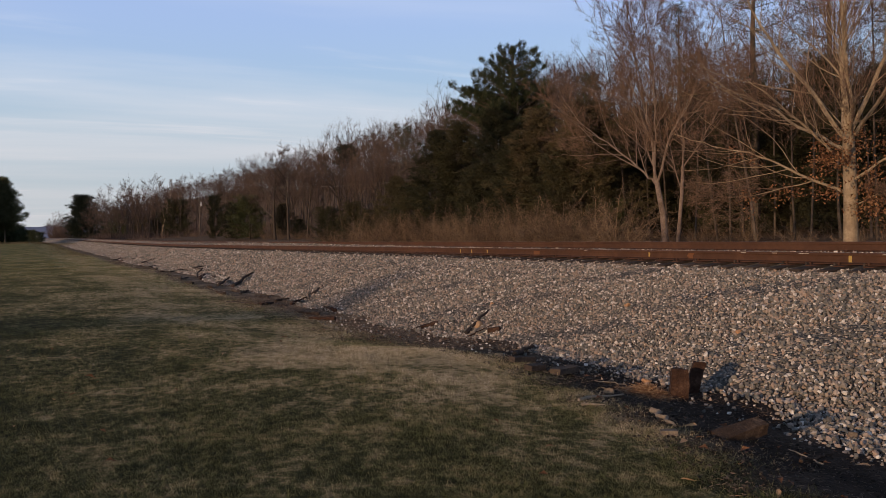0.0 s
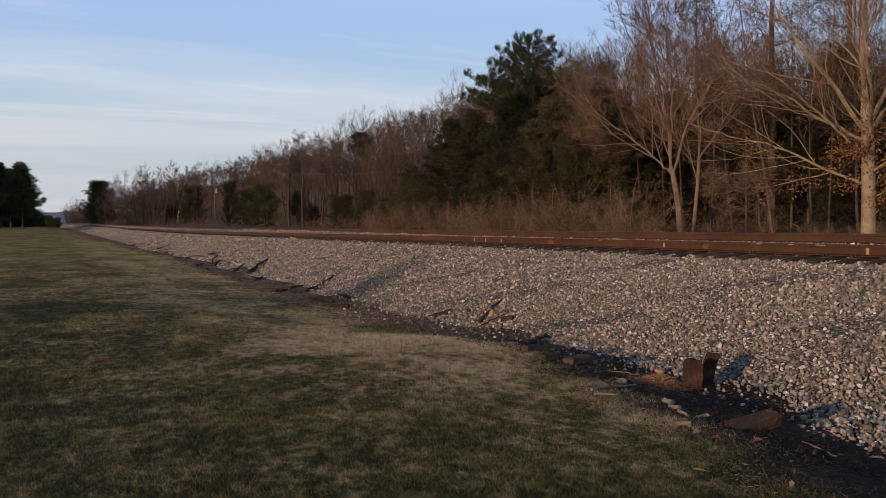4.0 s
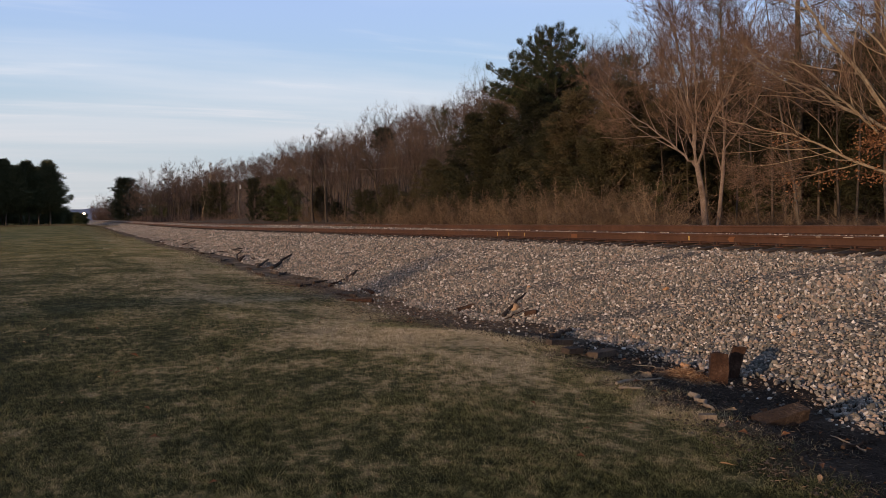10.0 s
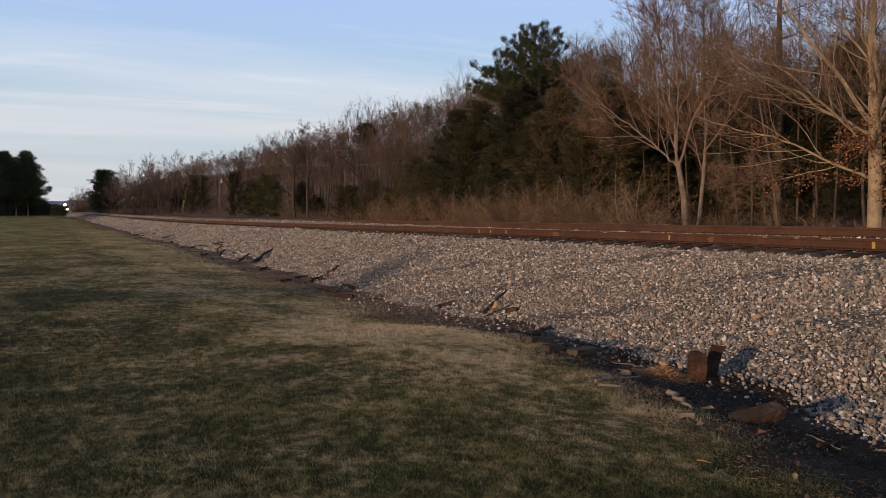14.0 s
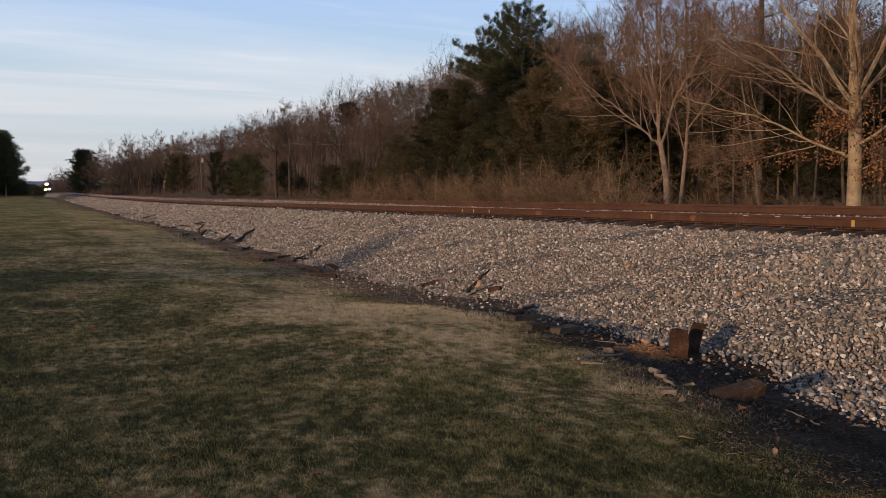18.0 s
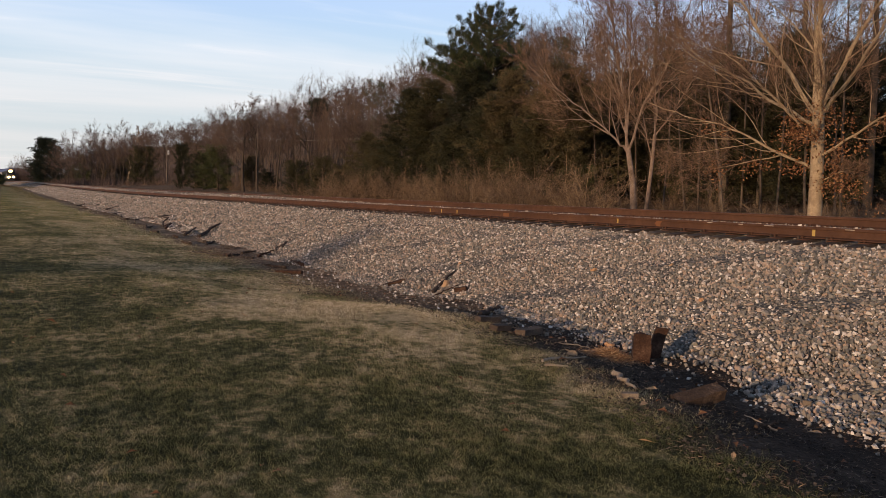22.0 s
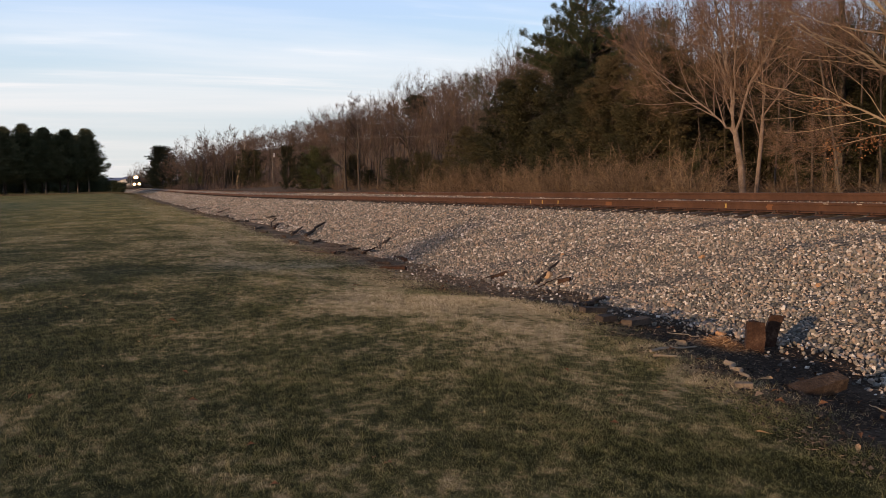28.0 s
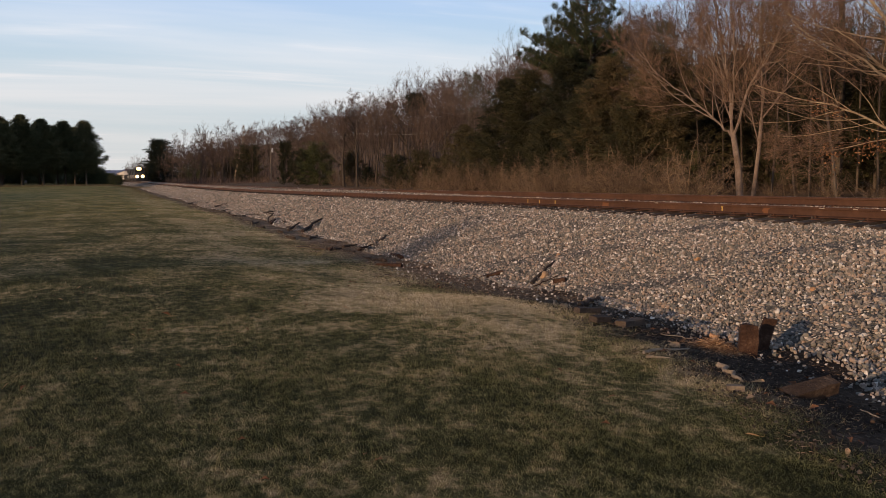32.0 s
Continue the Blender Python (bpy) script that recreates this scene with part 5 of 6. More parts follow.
def woods():
    r = np.random.default_rng(33)
    near = [wood_template(100 + k, r.uniform(11.0, 14.0), 0.019) for k in range(7)]
    far = [wood_template(120 + k, r.uniform(11.0, 14.0), 0.036, 0.75) for k in range(7)]
    for name, tmpl, ylo, yhi, count, slo, shi in (("woods", near, 8, 150, 520, 37, 128), ("far_woods", far, 150, 800, 1020, 29, 132), ("trackside_trees", far, 190, 640, 120, 19, 30)):
        V, Fs, M, n = [], [], [], 0
        k = 0
        while k < count:
            ridge = k % 3 == 0 and shi > 100
            y = ylo + (yhi - ylo) * r.uniform() ** (1.5 if ylo > 100 else 1.0)
            s = slo + (shi - slo) * r.uniform() ** 1.25
            if ridge:
                s = r.uniform(88, 124)
            x = s + float(track_x(y)) - 12.05
            az = math.degrees(math.atan2(x, y))
            if az > 60 or (az > 36 and r.uniform() < 0.7):
                continue
            if 8.4 < az < 10.2 and y < 190 and s < 40:
                continue
            v, f, m = tmpl[r.integers(0, len(tmpl))]
            a, sc = r.uniform(0, 6.28), r.uniform(0.8, 1.2) * (0.97 if ridge else 1.0)
            R = np.array([[math.cos(a), -math.sin(a), 0], [math.sin(a), math.cos(a), 0], [0, 0, r.uniform(0.9, 1.15)]]) * sc
            V.append(v @ R.T + np.array([x, y, float(land(x, y))]))
            Fs.append(f + n)
            M.append(m)
            n += len(v)
            k += 1
        ob = child(name, mesh_of(name, np.concatenate(V), np.concatenate(Fs), [WOOD_BARK, FAR_TWIG], np.concatenate(M)))
        tagged(ob, "bare brown winter woods covering the hillside", "woods", kind="stuff")


woods()


def hillside_brush():
    """Saplings and brush between the trees of the hillside."""
    r = np.random.default_rng(44)
    bf = Buf()
    for n, y0, y1, ln, w in ((24000, 10, 150, 1.5, 0.022), (22000, 150, 520, 2.2, 0.055)):
        y = r.uniform(y0, y1, n)
        s = 34 + 90 * r.uniform(0, 1, n) ** 1.2
        x = s + track_x(y) - 12.05
        b = np.stack([x, y, land(x, y) - 0.05], -1)
        d = np.stack([r.normal(0, 0.7, n), r.normal(0, 0.7, n), np.ones(n)], -1)
        bf.slivers(b, b + d * (ln * r.uniform(0.5, 1.4, (n, 1))), w)
    n = 6000
    y = r.uniform(170, 520, n)
    x = 20 + 14 * r.uniform(0, 1, n) + track_x(y) - 12.05
    b = np.stack([x, y, land(x, y) - 0.05], -1)
    d = np.stack([r.normal(0, 0.7, n), r.normal(0, 0.7, n), np.ones(n)], -1)
    bf.slivers(b, b + d * (1.5 * r.uniform(0.4, 1.5, (n, 1))), 0.085)
    ob = child("hillside_brush", bf.mesh("hillside_brush", [FAR_TWIG]))
    tagged(ob, "thin brown saplings and brush under the hillside trees", "brush", kind="stuff")


hillside_brush()


def far_bushes():
    """Bare round bushes where the track leaves the view."""
    r = np.random.default_rng(71)
    bf = Buf()
    for j in range(60):
        a = r.uniform(0, 6.28)
        q, _ = bend_path((math.cos(a) * 0.5, math.sin(a) * 0.5, -0.1), (math.cos(a) * 0.6, math.sin(a) * 0.6, 1), r.uniform(4, 8.5), 5, 0.12, 0.0, r)
        bf.tube(q, np.linspace(0.05, 0.02, 6), 3)
        n = 40
        p = np.stack([along(q, u)[0] for u in r.uniform(0.25, 1, n)])
        d = r.normal(0, 1, (n, 3)) + np.array([0, 0, 0.6])
        d /= np.linalg.norm(d, axis=1)[:, None]
        bf.slivers(p, p + d * r.uniform(0.6, 1.8, (n, 1)), 0.06)
    me = bf.mesh("bare_bush", [FAR_TWIG])
    for az, dist, f in ((0.75, 400, 1.0), (1.15, 385, 0.9), (0.45, 460, 0.9)):
        x, y = polar(az, dist)
        tagged(child("bare_bush", me, None, m=scaled(on_ground(x, y, az * 300), f)), "round bare bush beside the far track", "shrub", "bushes by the far track")


far_bushes()


# ---------------------------------------------------------------- the train
TRAIN_BLACK = simple("engine_paint", [(0.2, (0.012, 0.012, 0.014)), (0.5, (0.025, 0.025, 0.028)), (0.8, (0.06, 0.055, 0.05))], 1.0, 0.5)
CAR_CREAM = simple("boxcar_paint", [(0.2, (0.36, 0.32, 0.27)), (0.5, (0.50, 0.45, 0.39)), (0.8, (0.62, 0.57, 0.51))], 0.8, 0.7)
CAR_DARK = simple("underframe_steel", [(0.2, (0.02, 0.017, 0.015)), (0.5, (0.05, 0.04, 0.035)), (0.8, (0.09, 0.07, 0.06))], 2.0, 0.8)
WINDSHIELD = plain("dark_glass", (0.01, 0.012, 0.014), 0.1)
LAMP = plain("headlight_lens", (1.0, 0.9, 0.7), 0.3, 0.0, (1.0, 0.78, 0.46), 60.0)
# emission for added discs that imitate the halo of glare round the lamps
LAMP_HALO = plain("headlight_halo", (0.9, 0.7, 0.4), 0.2, 0.5, (1.0, 0.50, 0.18), 1.05)


def truck(parent, y, axles, wheel_r=0.5):
    bm = bmesh.new()
    half = 0.85 * (axles - 1) + 0.75
    for s in (-1, 1):
        box(bm, s * 1.05 - 0.09, y - half, 0.42, s * 1.05 + 0.09, y + half, 0.82, 0.03)
    box(bm, -1.0, y - 0.3, 0.5, 1.0, y + 0.3, 0.85, 0.03)
    t = part("truck", bm, CAR_DARK, parent, "dark steel truck frame")
    for k in range(axles):
        yy = y + (k - (axles - 1) / 2) * 1.75
        bm = bmesh.new()
        for s in (-1, 1):
            cyl(bm, (s * 0.69, yy, wheel_r), (s * 0.82, yy, wheel_r), wheel_r, n=18)
        cyl(bm, (-0.7, yy, wheel_r), (0.7, yy, wheel_r), 0.09, n=8)
        part("wheelset", bm, CAR_DARK, t)


def locomotive(lit):
    """A diesel engine with its short nose towards -y."""
    e = empty("locomotive", Matrix.Identity(4), "black diesel locomotive with lit headlight and ditch lights" if lit else "black diesel locomotive coupled behind another", "locomotive", "engines of the train")
    bm = bmesh.new()
    box(bm, -1.5, -11.0, 0.95, 1.5, 11.0, 1.35, 0.04)
    part("underframe", bm, CAR_DARK, e)
    bm = bmesh.new()
    box(bm, -1.05, -6.4, 1.35, 1.05, 9.6, 4.35, 0.18)
    box(bm, -1.5, 5.5, 3.4, 1.5, 9.4, 4.5, 0.12)
    part("long_hood", bm, TRAIN_BLACK, e)
    bm = bmesh.new()
    box(bm, -1.5, -8.7, 1.35, 1.5, -6.4, 4.55, 0.14)
    cab = part("cab", bm, TRAIN_BLACK, e)
    for x0, x1 in ((-1.2, -0.42), (-0.36, 0.36), (0.42, 1.2)):
        bm = bmesh.new()
        box(bm, x0, -8.73, 3.25, x1, -8.69, 3.85, 0.01)
        part("windshield", bm, WINDSHIELD, cab, "dark windshield pane")
    bm = bmesh.new()
    box(bm, -1.15, -10.4, 1.35, 1.15, -8.7, 3.05, 0.2)
    part("nose", bm, TRAIN_BLACK, e)
    bm = bmesh.new()
    box(bm, -1.4, -11.5, 0.15, 1.4, -11.0, 1.3, 0.05)
    part("pilot", bm, TRAIN_BLACK, e)
    bm = bmesh.new()
    box(bm, -1.2, -3.0, 0.3, 1.2, 2.8, 0.95, 0.15)
    part("fuel_tank", bm, CAR_DARK, e)
    bm = bmesh.new()
    box(bm, -0.13, -12.1, 0.75, 0.13, -11.4, 1.0, 0.03)
    part("coupler", bm, CAR_DARK, e)
    for y in (6.4, 8.2):
        bm = bmesh.new()
        cyl(bm, (0, y, 4.35), (0, y, 4.62), 0.7, n=16)
        part("radiator_fan", bm, CAR_DARK, e)
    for s in (-1, 1):
        bm = bmesh.new()
        for y in np.arange(-6.0, 10.6, 2.0):
            cyl(bm, (s * 1.45, float(y), 1.35), (s * 1.45, float(y), 2.3), 0.02, n=5)
        cyl(bm, (s * 1.45, -6.0, 2.3), (s * 1.45, 10.0, 2.3), 0.02, n=5)
        part("handrail", bm, CAR_CREAM, e, "pale steel handrail")
    truck(e, -6.9, 3)
    truck(e, 6.9, 3)
    if lit:
        bm = bmesh.new()
        box(bm, -0.42, -8.85, 3.98, 0.42, -8.7, 4.42, 0.06)
        house = part("headlight", bm, CAR_DARK, e, "twin headlight above the cab")
        for s in (-1, 1):
            # lenses are oversize, to carry the lamps' glare
            bm = bmesh.new()
            cyl(bm, (s * 0.2, -8.9, 4.2), (s * 0.2, -8.84, 4.2), 0.26, n=16)
            part("lens", bm, LAMP, house, "glowing warm headlight lens")
            # added disc, wider than the housing, that glows as the headlight's halo
            bm = bmesh.new()
            cyl(bm, (s * 0.27, -8.87, 4.2), (s * 0.27, -8.845, 4.2), 0.62, n=18)
            part("halo_disc", bm, LAMP_HALO, house, "warm glowing disc added for the lamp's halo")
        for s in (-1, 1):
            bm = bmesh.new()
            cyl(bm, (s * 0.85, -11.45, 1.65), (s * 0.85, -11.2, 1.65), 0.24, n=16)
            box(bm, s * 0.85 - 0.1, -11.4, 1.3, s * 0.85 + 0.1, -11.25, 1.5)
            d = part("ditch_light", bm, CAR_DARK, e, "round ditch light over the pilot")
            bm = bmesh.new()
            cyl(bm, (s * 0.85, -11.51, 1.65), (s * 0.85, -11.44, 1.65), 0.30, n=16)
            part("lens", bm, LAMP, d, "glowing warm lens")
            # added disc that glows as the ditch light's halo
            bm = bmesh.new()
            cyl(bm, (s * 0.85, -11.47, 1.65), (s * 0.85, -11.445, 1.65), 0.60, n=18)
            part("halo_disc", bm, LAMP_HALO, d, "warm glowing disc added for the lamp's halo")
    return e


def boxcar():
    e = empty("boxcar", Matrix.Identity(4), "tall cream freight boxcar with ribbed sides", "freight car", "freight cars of the train")
    bm = bmesh.new()
    box(bm, -1.5, -8.6, 1.1, 1.5, 8.6, 4.7, 0.06)
    part("body", bm, CAR_CREAM, e)
    bm = bmesh.new()
    box(bm, -1.55, -8.65, 4.7, 1.55, 8.65, 4.85, 0.05)
    part("roof", bm, CAR_DARK, e, "dark sheet roof")
    for s in (-1, 1):
        bm = bmesh.new()
        box(bm, s * 1.53 - 0.04, -1.6, 1.25, s * 1.53 + 0.04, 1.6, 4.4, 0.02)
        part("sliding_door", bm, CAR_CREAM, e)
        for y in (-8.0, -6.6, -5.2, -3.8, -2.4, 2.4, 3.8, 5.2, 6.6, 8.0):
            bm = bmesh.new()
            box(bm, s * 1.52 - 0.05, y - 0.06, 1.15, s * 1.52 + 0.05, y + 0.06, 4.65)
            part("rib", bm, CAR_CREAM, e)
    bm = bmesh.new()
    box(bm, -1.3, -9.0, 0.8, 1.3, 9.0, 1.1, 0.04)
    part("underframe", bm, CAR_DARK, e)
    truck(e, -6.2, 2, 0.42)
    truck(e, 6.2, 2, 0.42)
    return e


def gondola():
    e = empty("gondola_car", Matrix.Identity(4), "dark low-sided freight gondola car", "freight car", "freight cars of the train")
    bm = bmesh.new()
    for s in (-1, 1):
        box(bm, s * 1.45 - 0.06, -8.2, 1.1, s * 1.45 + 0.06, 8.2, 2.9, 0.02)
        box(bm, -1.4, s * 8.15 - 0.06, 1.1, 1.4, s * 8.15 + 0.06, 2.9, 0.02)
    box(bm, -1.39, -8.1, 1.1, 1.39, 8.1, 1.25)
    part("body", bm, TRAIN_BLACK, e)
    for s in (-1, 1):
        for y in (-7, -5, -3, -1, 1, 3, 5, 7):
            bm = bmesh.new()
            box(bm, s * 1.53 - 0.04, y - 0.07, 1.1, s * 1.53 + 0.04, y + 0.07, 2.9)
            part("rib", bm, TRAIN_BLACK, e)
    bm = bmesh.new()
    box(bm, -1.2, -8.9, 0.8, 1.2, 8.9, 1.08, 0.03)
    part("underframe", bm, CAR_DARK, e)
    truck(e, -6.0, 2, 0.42)
    truck(e, 6.0, 2, 0.42)
    return e


TRAIN = [(locomotive(True), 11.5)]
_second = locomotive(False)
TRAIN.append((_second, 35.0))
TRAIN.append((copy_thing(_second, Matrix.Identity(4)), 58.5))
_gon = gondola()
TRAIN.append((_gon, 79.5))
TRAIN.append((copy_thing(_gon, Matrix.Identity(4)), 98.0))
_box = boxcar()
TRAIN.append((_box, 117.0))
for _k in range(1, 6):
    TRAIN.append((copy_thing(_box, Matrix.Identity(4)), 117.0 + 19.0 * _k))


def train_pose(y):
    """Where a vehicle stands when its middle is y metres along the track."""
    d = 6.0
    a = math.atan2(float(track_x(y - d) - track_x(y + d)), 2 * d)
    return pose(float(track_x(y)), y, float(rail_z(y)) + 0.065, 0, -math.degrees(TILT) * 0.6, math.degrees(a))


# ---------------------------------------------------------------- poles and wires
def utility_pole(x, y, top, crossarm, can):
    g = float(land(x, y))
    e = empty("utility_pole", pose(x, y, g), "weathered wooden utility pole" + (" with a grey transformer" if can else " with a crossarm"), "utility pole", "poles along the track")
    bm = bmesh.new()
    cyl(bm, (0, 0, -0.2), (0, 0, top - g), 0.13, 0.09, 10)
    part("shaft", bm, POLE_WOOD, e)
    if crossarm:
        bm = bmesh.new()
        box(bm, -1.1, -0.06, top - g - 2.35, 1.1, 0.06, top - g - 2.2, 0.01)
        arm = part("crossarm", bm, POLE_WOOD, e)
        for k in (-1.0, -0.4, 0.4, 1.0):
            bm = bmesh.new()
            cyl(bm, (k, 0, top - g - 2.2), (k, 0, top - g - 2.0), 0.06, 0.04, 8)
            part("insulator", bm, plain("porcelain", (0.25, 0.22, 0.2), 0.3), arm, "brown porcelain insulator")
    if can:
        bm = bmesh.new()
        cyl(bm, (0.36, 0, top - g - 2.9), (0.36, 0, top - g - 2.15), 0.18, n=14)
        cyl(bm, (0.36, 0, top - g - 2.15), (0.36, 0, top - g - 2.02), 0.18, 0.08, n=14)
        box(bm, 0.1, -0.05, top - g - 2.6, 0.25, 0.05, top - g - 2.5)
        part("transformer", bm, plain("transformer_grey", (0.36, 0.36, 0.35), 0.6), e, "pale grey transformer can")
    return e


def wire(a, b, sag, r=0.011):
    a, b = np.array(a, float), np.array(b, float)
    bf = Buf()
    t = np.linspace(0, 1, 17)[:, None]
    p = a + (b - a) * t
    p[:, 2] -= (sag * 4 * t * (1 - t)).ravel()
    bf.tube(p, np.full(17, r), 4)
    ob = child("overhead_wire", bf.mesh("overhead_wire", [WIRE]))
    return tagged(ob, "thin overhead wire strung between wooden poles", "wire", "wires between the poles")


WIRE = simple("bare_wire", [(0.2, (0.09, 0.08, 0.07)), (0.5, (0.14, 0.13, 0.115)), (0.8, (0.2, 0.19, 0.17))], 1.0, 0.6, 0.3)
utility_pole(28.9, 177.6, 10.4, False, True)
utility_pole(33.65, 125.4, 10.8, True, False)
utility_pole(39.0, 73.0, 9.6, True, False)
for _dz, _dx in ((0.0, -1.0), (0.0, -0.4), (0.0, 0.4), (2.0, 0.0)):
    wire((33.65 + _dx, 125.4, 8.75 + _dz), (39.0 + _dx, 73.0, 7.5 + 1.55 * _dz / 2 * 1.3), 0.75)
    wire((28.9 + _dx * 0.2, 177.6, 8.3 + _dz), (33.65 + _dx, 125.4, 8.75 + _dz), 0.7)


# ---------------------------------------------------------------- wood and rubbish along the ballast
def top_z(x, y):
    """Height of the open surface, ground or ballast."""
    z = float(land(x, y))
    o = x - float(track_x(y))
    w = min(max((-o - 2.0) / 4.0, 0), 1)
    q = o + float(bed_offset(y)) * w
    if -6.0 < q < 5.4:
        z = max(z, float(rail_z(y)) + float(bed_height(q)))
    return z


def splintered(bm, ends, amount, seed):
    """Ragged, split ends and hollowed sides."""
    off = Vector((seed * 3.1, seed * 1.7, seed * 0.9))
    for v in bm.verts:
        k = noise.noise(v.co * 9 + off)
        v.co += Vector((noise.noise(v.co * 6 + off), noise.noise(v.co * 6 - off), noise.noise(v.co * 8 + off * 2))) * amount
        if abs(v.co[ends]) > 0.0 and k > 0.1:
            v.co[ends] *= 1 - 0.18 * k


def wood_block(name, p, size, rot, mat, label, seed, group="", category="wood"):
    bm = bmesh.new()
    bmesh.ops.create_cube(bm, size=1.0)
    bmesh.ops.subdivide_edges(bm, edges=bm.edges[:], cuts=4, use_grid_fill=True)
    bmesh.ops.scale(bm, vec=size, verts=bm.verts)
    ax = max(range(3), key=lambda k: size[k])
    splintered(bm, ax, min(size) * 0.14, seed)
    ob = part(name, bm, mat, None, "", False, pose(*p, *rot))
    return tagged(ob, label, category, group)


def stick(a, b, r, mat, label, seed, name="stick", lift=0.5, group="sticks in the ditch"):
    """A crooked stick lying from a to b (x, y), on the surface."""
    q = np.random.default_rng(seed)
    n = 9
    t = np.linspace(0, 1, n)
    pa = np.array([a[0], a[1], top_z(*a) + r * lift + 0.01])
    pb = np.array([b[0], b[1], top_z(*b) + r * lift + 0.01])
    p = pa + (pb - pa) * t[:, None]
    ln = np.linalg.norm(pb - pa)
    p[1:-1] += q.normal(0, 0.02 * ln, (n - 2, 3)) * np.array([1, 1, 0.4])
    for k in range(1, n - 1):
        p[k, 2] = max(p[k, 2], top_z(p[k, 0], p[k, 1]) + r * 0.4)
    bf = Buf()
    r = r * (0.62 if r < 0.03 else 0.8)
    rad = r * np.linspace(1.0, 0.45, n) * q.uniform(0.85, 1.15, n)
    bf.tube(p, rad, 7)
    for e in (0, n - 1):
        bf.tube([p[e], p[e] + (p[e] - p[abs(e - 1)]) * 0.06], [rad[e], 0.002], 7)
    ob = child(name, bf.mesh(name, [mat]))
    return tagged(ob, label, "stick", group)


def debris():
    z = top_z
    # the broken end of an old crosstie that stands in the toe of the ballast, and its split-off half
    wood_block("broken_crosstie", (6.00, 6.86, z(6.00, 6.86) + 0.12), (0.18, 0.12, 0.40), (-5, 4, -34), ROT_WOOD, "rotten reddish-brown crosstie end standing in the ballast", 1)
    wood_block("broken_crosstie", (6.44, 7.12, z(6.44, 7.12) + 0.12), (0.14, 0.11, 0.46), (-8, 18, -34), ROT_WOOD, "split brown crosstie piece leaning in the ballast", 2)
    wood_block("log", (4.97, 4.98, z(4.97, 4.98) + 0.05), (0.46, 0.13, 0.11), (18, -10, -4), LOG_WOOD, "weathered brown split log lying in the ditch", 3)
    wood_block("broken_crosstie", (5.25, 7.90, z(5.25, 7.90) + 0.05), (0.42, 0.12, 0.065), (4, 2, 24), TIE_WOOD, "dark broken crosstie piece in the ditch", 4)
    wood_block("broken_crosstie", (4.94, 8.02, z(4.94, 8.02) + 0.04), (0.24, 0.12, 0.06), (6, 4, 16), TIE_WOOD, "dark broken crosstie piece in the ditch", 5)
    wood_block("broken_crosstie", (5.10, 8.58, z(5.10, 8.58) + 0.05), (0.38, 0.11, 0.06), (3, 6, 18), TIE_WOOD, "dark broken crosstie piece in the ditch", 6)
    wood_block("wood_chunk", (6.6, 14.66, z(6.6, 14.66) + 0.03), (0.44, 0.12, 0.08), (0, -16, -18), ROT_WOOD, "brown wood chunk on the ballast's toe", 7)
    wood_block("wood_chunk", (7.06, 12.8, z(7.06, 12.8) + 0.04), (0.22, 0.1, 0.08), (0, -10, -50), ROT_WOOD, "brown wood chunk on the ballast", 8)
    wood_block("wood_chunk", (4.26, 4.99, z(4.26, 4.99) + 0.02), (0.13, 0.06, 0.04), (0, 0, -30), GREY_WOOD, "pale split wood scrap in the ditch", 9)
    wood_block("wood_chunk", (6.3, 5.0, z(6.3, 5.0) + 0.02), (0.16, 0.07, 0.05), (5, 10, 40), GREY_WOOD, "pale split wood scrap in the ditch", 19)
    dark = "dark splintered stick lying on the ballast"
    pale = "pale weathered stick in the ditch"
    stick((4.32, 6.27), (5.22, 6.80), 0.026, GREY_WOOD, pale, 1)
    stick((4.24, 6.12), (4.42, 6.02), 0.022, GREY_WOOD, pale, 2)
    stick((4.78, 5.82), (4.50, 5.20), 0.030, GREY_WOOD, pale, 3)
    stick((5.95, 10.2), (6.85, 11.2), 0.05, TIE_WOOD, dark, 4)
    stick((6.75, 13.3), (7.6, 14.0), 0.05, TIE_WOOD, dark, 5)
    stick((6.7, 13.1), (7.44, 13.4), 0.03, GREY_WOOD, "grey broken branch on the ballast", 6)
    stick((6.85, 13.3), (6.86, 12.7), 0.025, GREY_WOOD, "grey broken branch on the ballast", 7)
    stick((6.65, 13.0), (7.2, 13.15), 0.022, ROT_WOOD, "brown broken branch on the ballast", 8)
    stick((6.15, 30.9), (7.45, 33.4), 0.085, TIE_WOOD, dark, 9)
    stick((5.75, 31.6), (6.75, 34.6), 0.07, TIE_WOOD, dark, 10)
    stick((6.0, 38.0), (7.9, 47.6), 0.05, TIE_WOOD, dark, 11)
    stick((5.9, 36.5), (6.6, 40.0), 0.06, ROT_WOOD, dark, 12)
    stick((6.9, 23.4), (7.5, 24.3), 0.06, TIE_WOOD, dark, 13)
    stick((5.9, 22.0), (6.7, 23.2), 0.04, ROT_WOOD, dark, 14)
    stick((5.6, 27.0), (6.2, 28.6), 0.045, TIE_WOOD, dark, 15)
    stick((5.6, 44.0), (6.4, 46.5), 0.06, TIE_WOOD, dark, 16)
    stick((5.4, 52.0), (6.2, 55.5), 0.07, TIE_WOOD, dark, 17)
    stick((5.9, 61.0), (6.7, 62.0), 0.08, TIE_WOOD, dark, 18)
    stick((4.7, 70.0), (5.6, 74.0), 0.08, TIE_WOOD, dark, 19)
    stick((4.90, 4.32), (5.66, 4.66), 0.024, LOG_WOOD, "brown weathered stick in the ditch", 20)
    stick((5.1, 4.3), (5.2, 4.7), 0.014, GREY_WOOD, pale, 21)
    stick((5.45, 7.6), (5.8, 7.5), 0.014, GREY_WOOD, pale, 22)
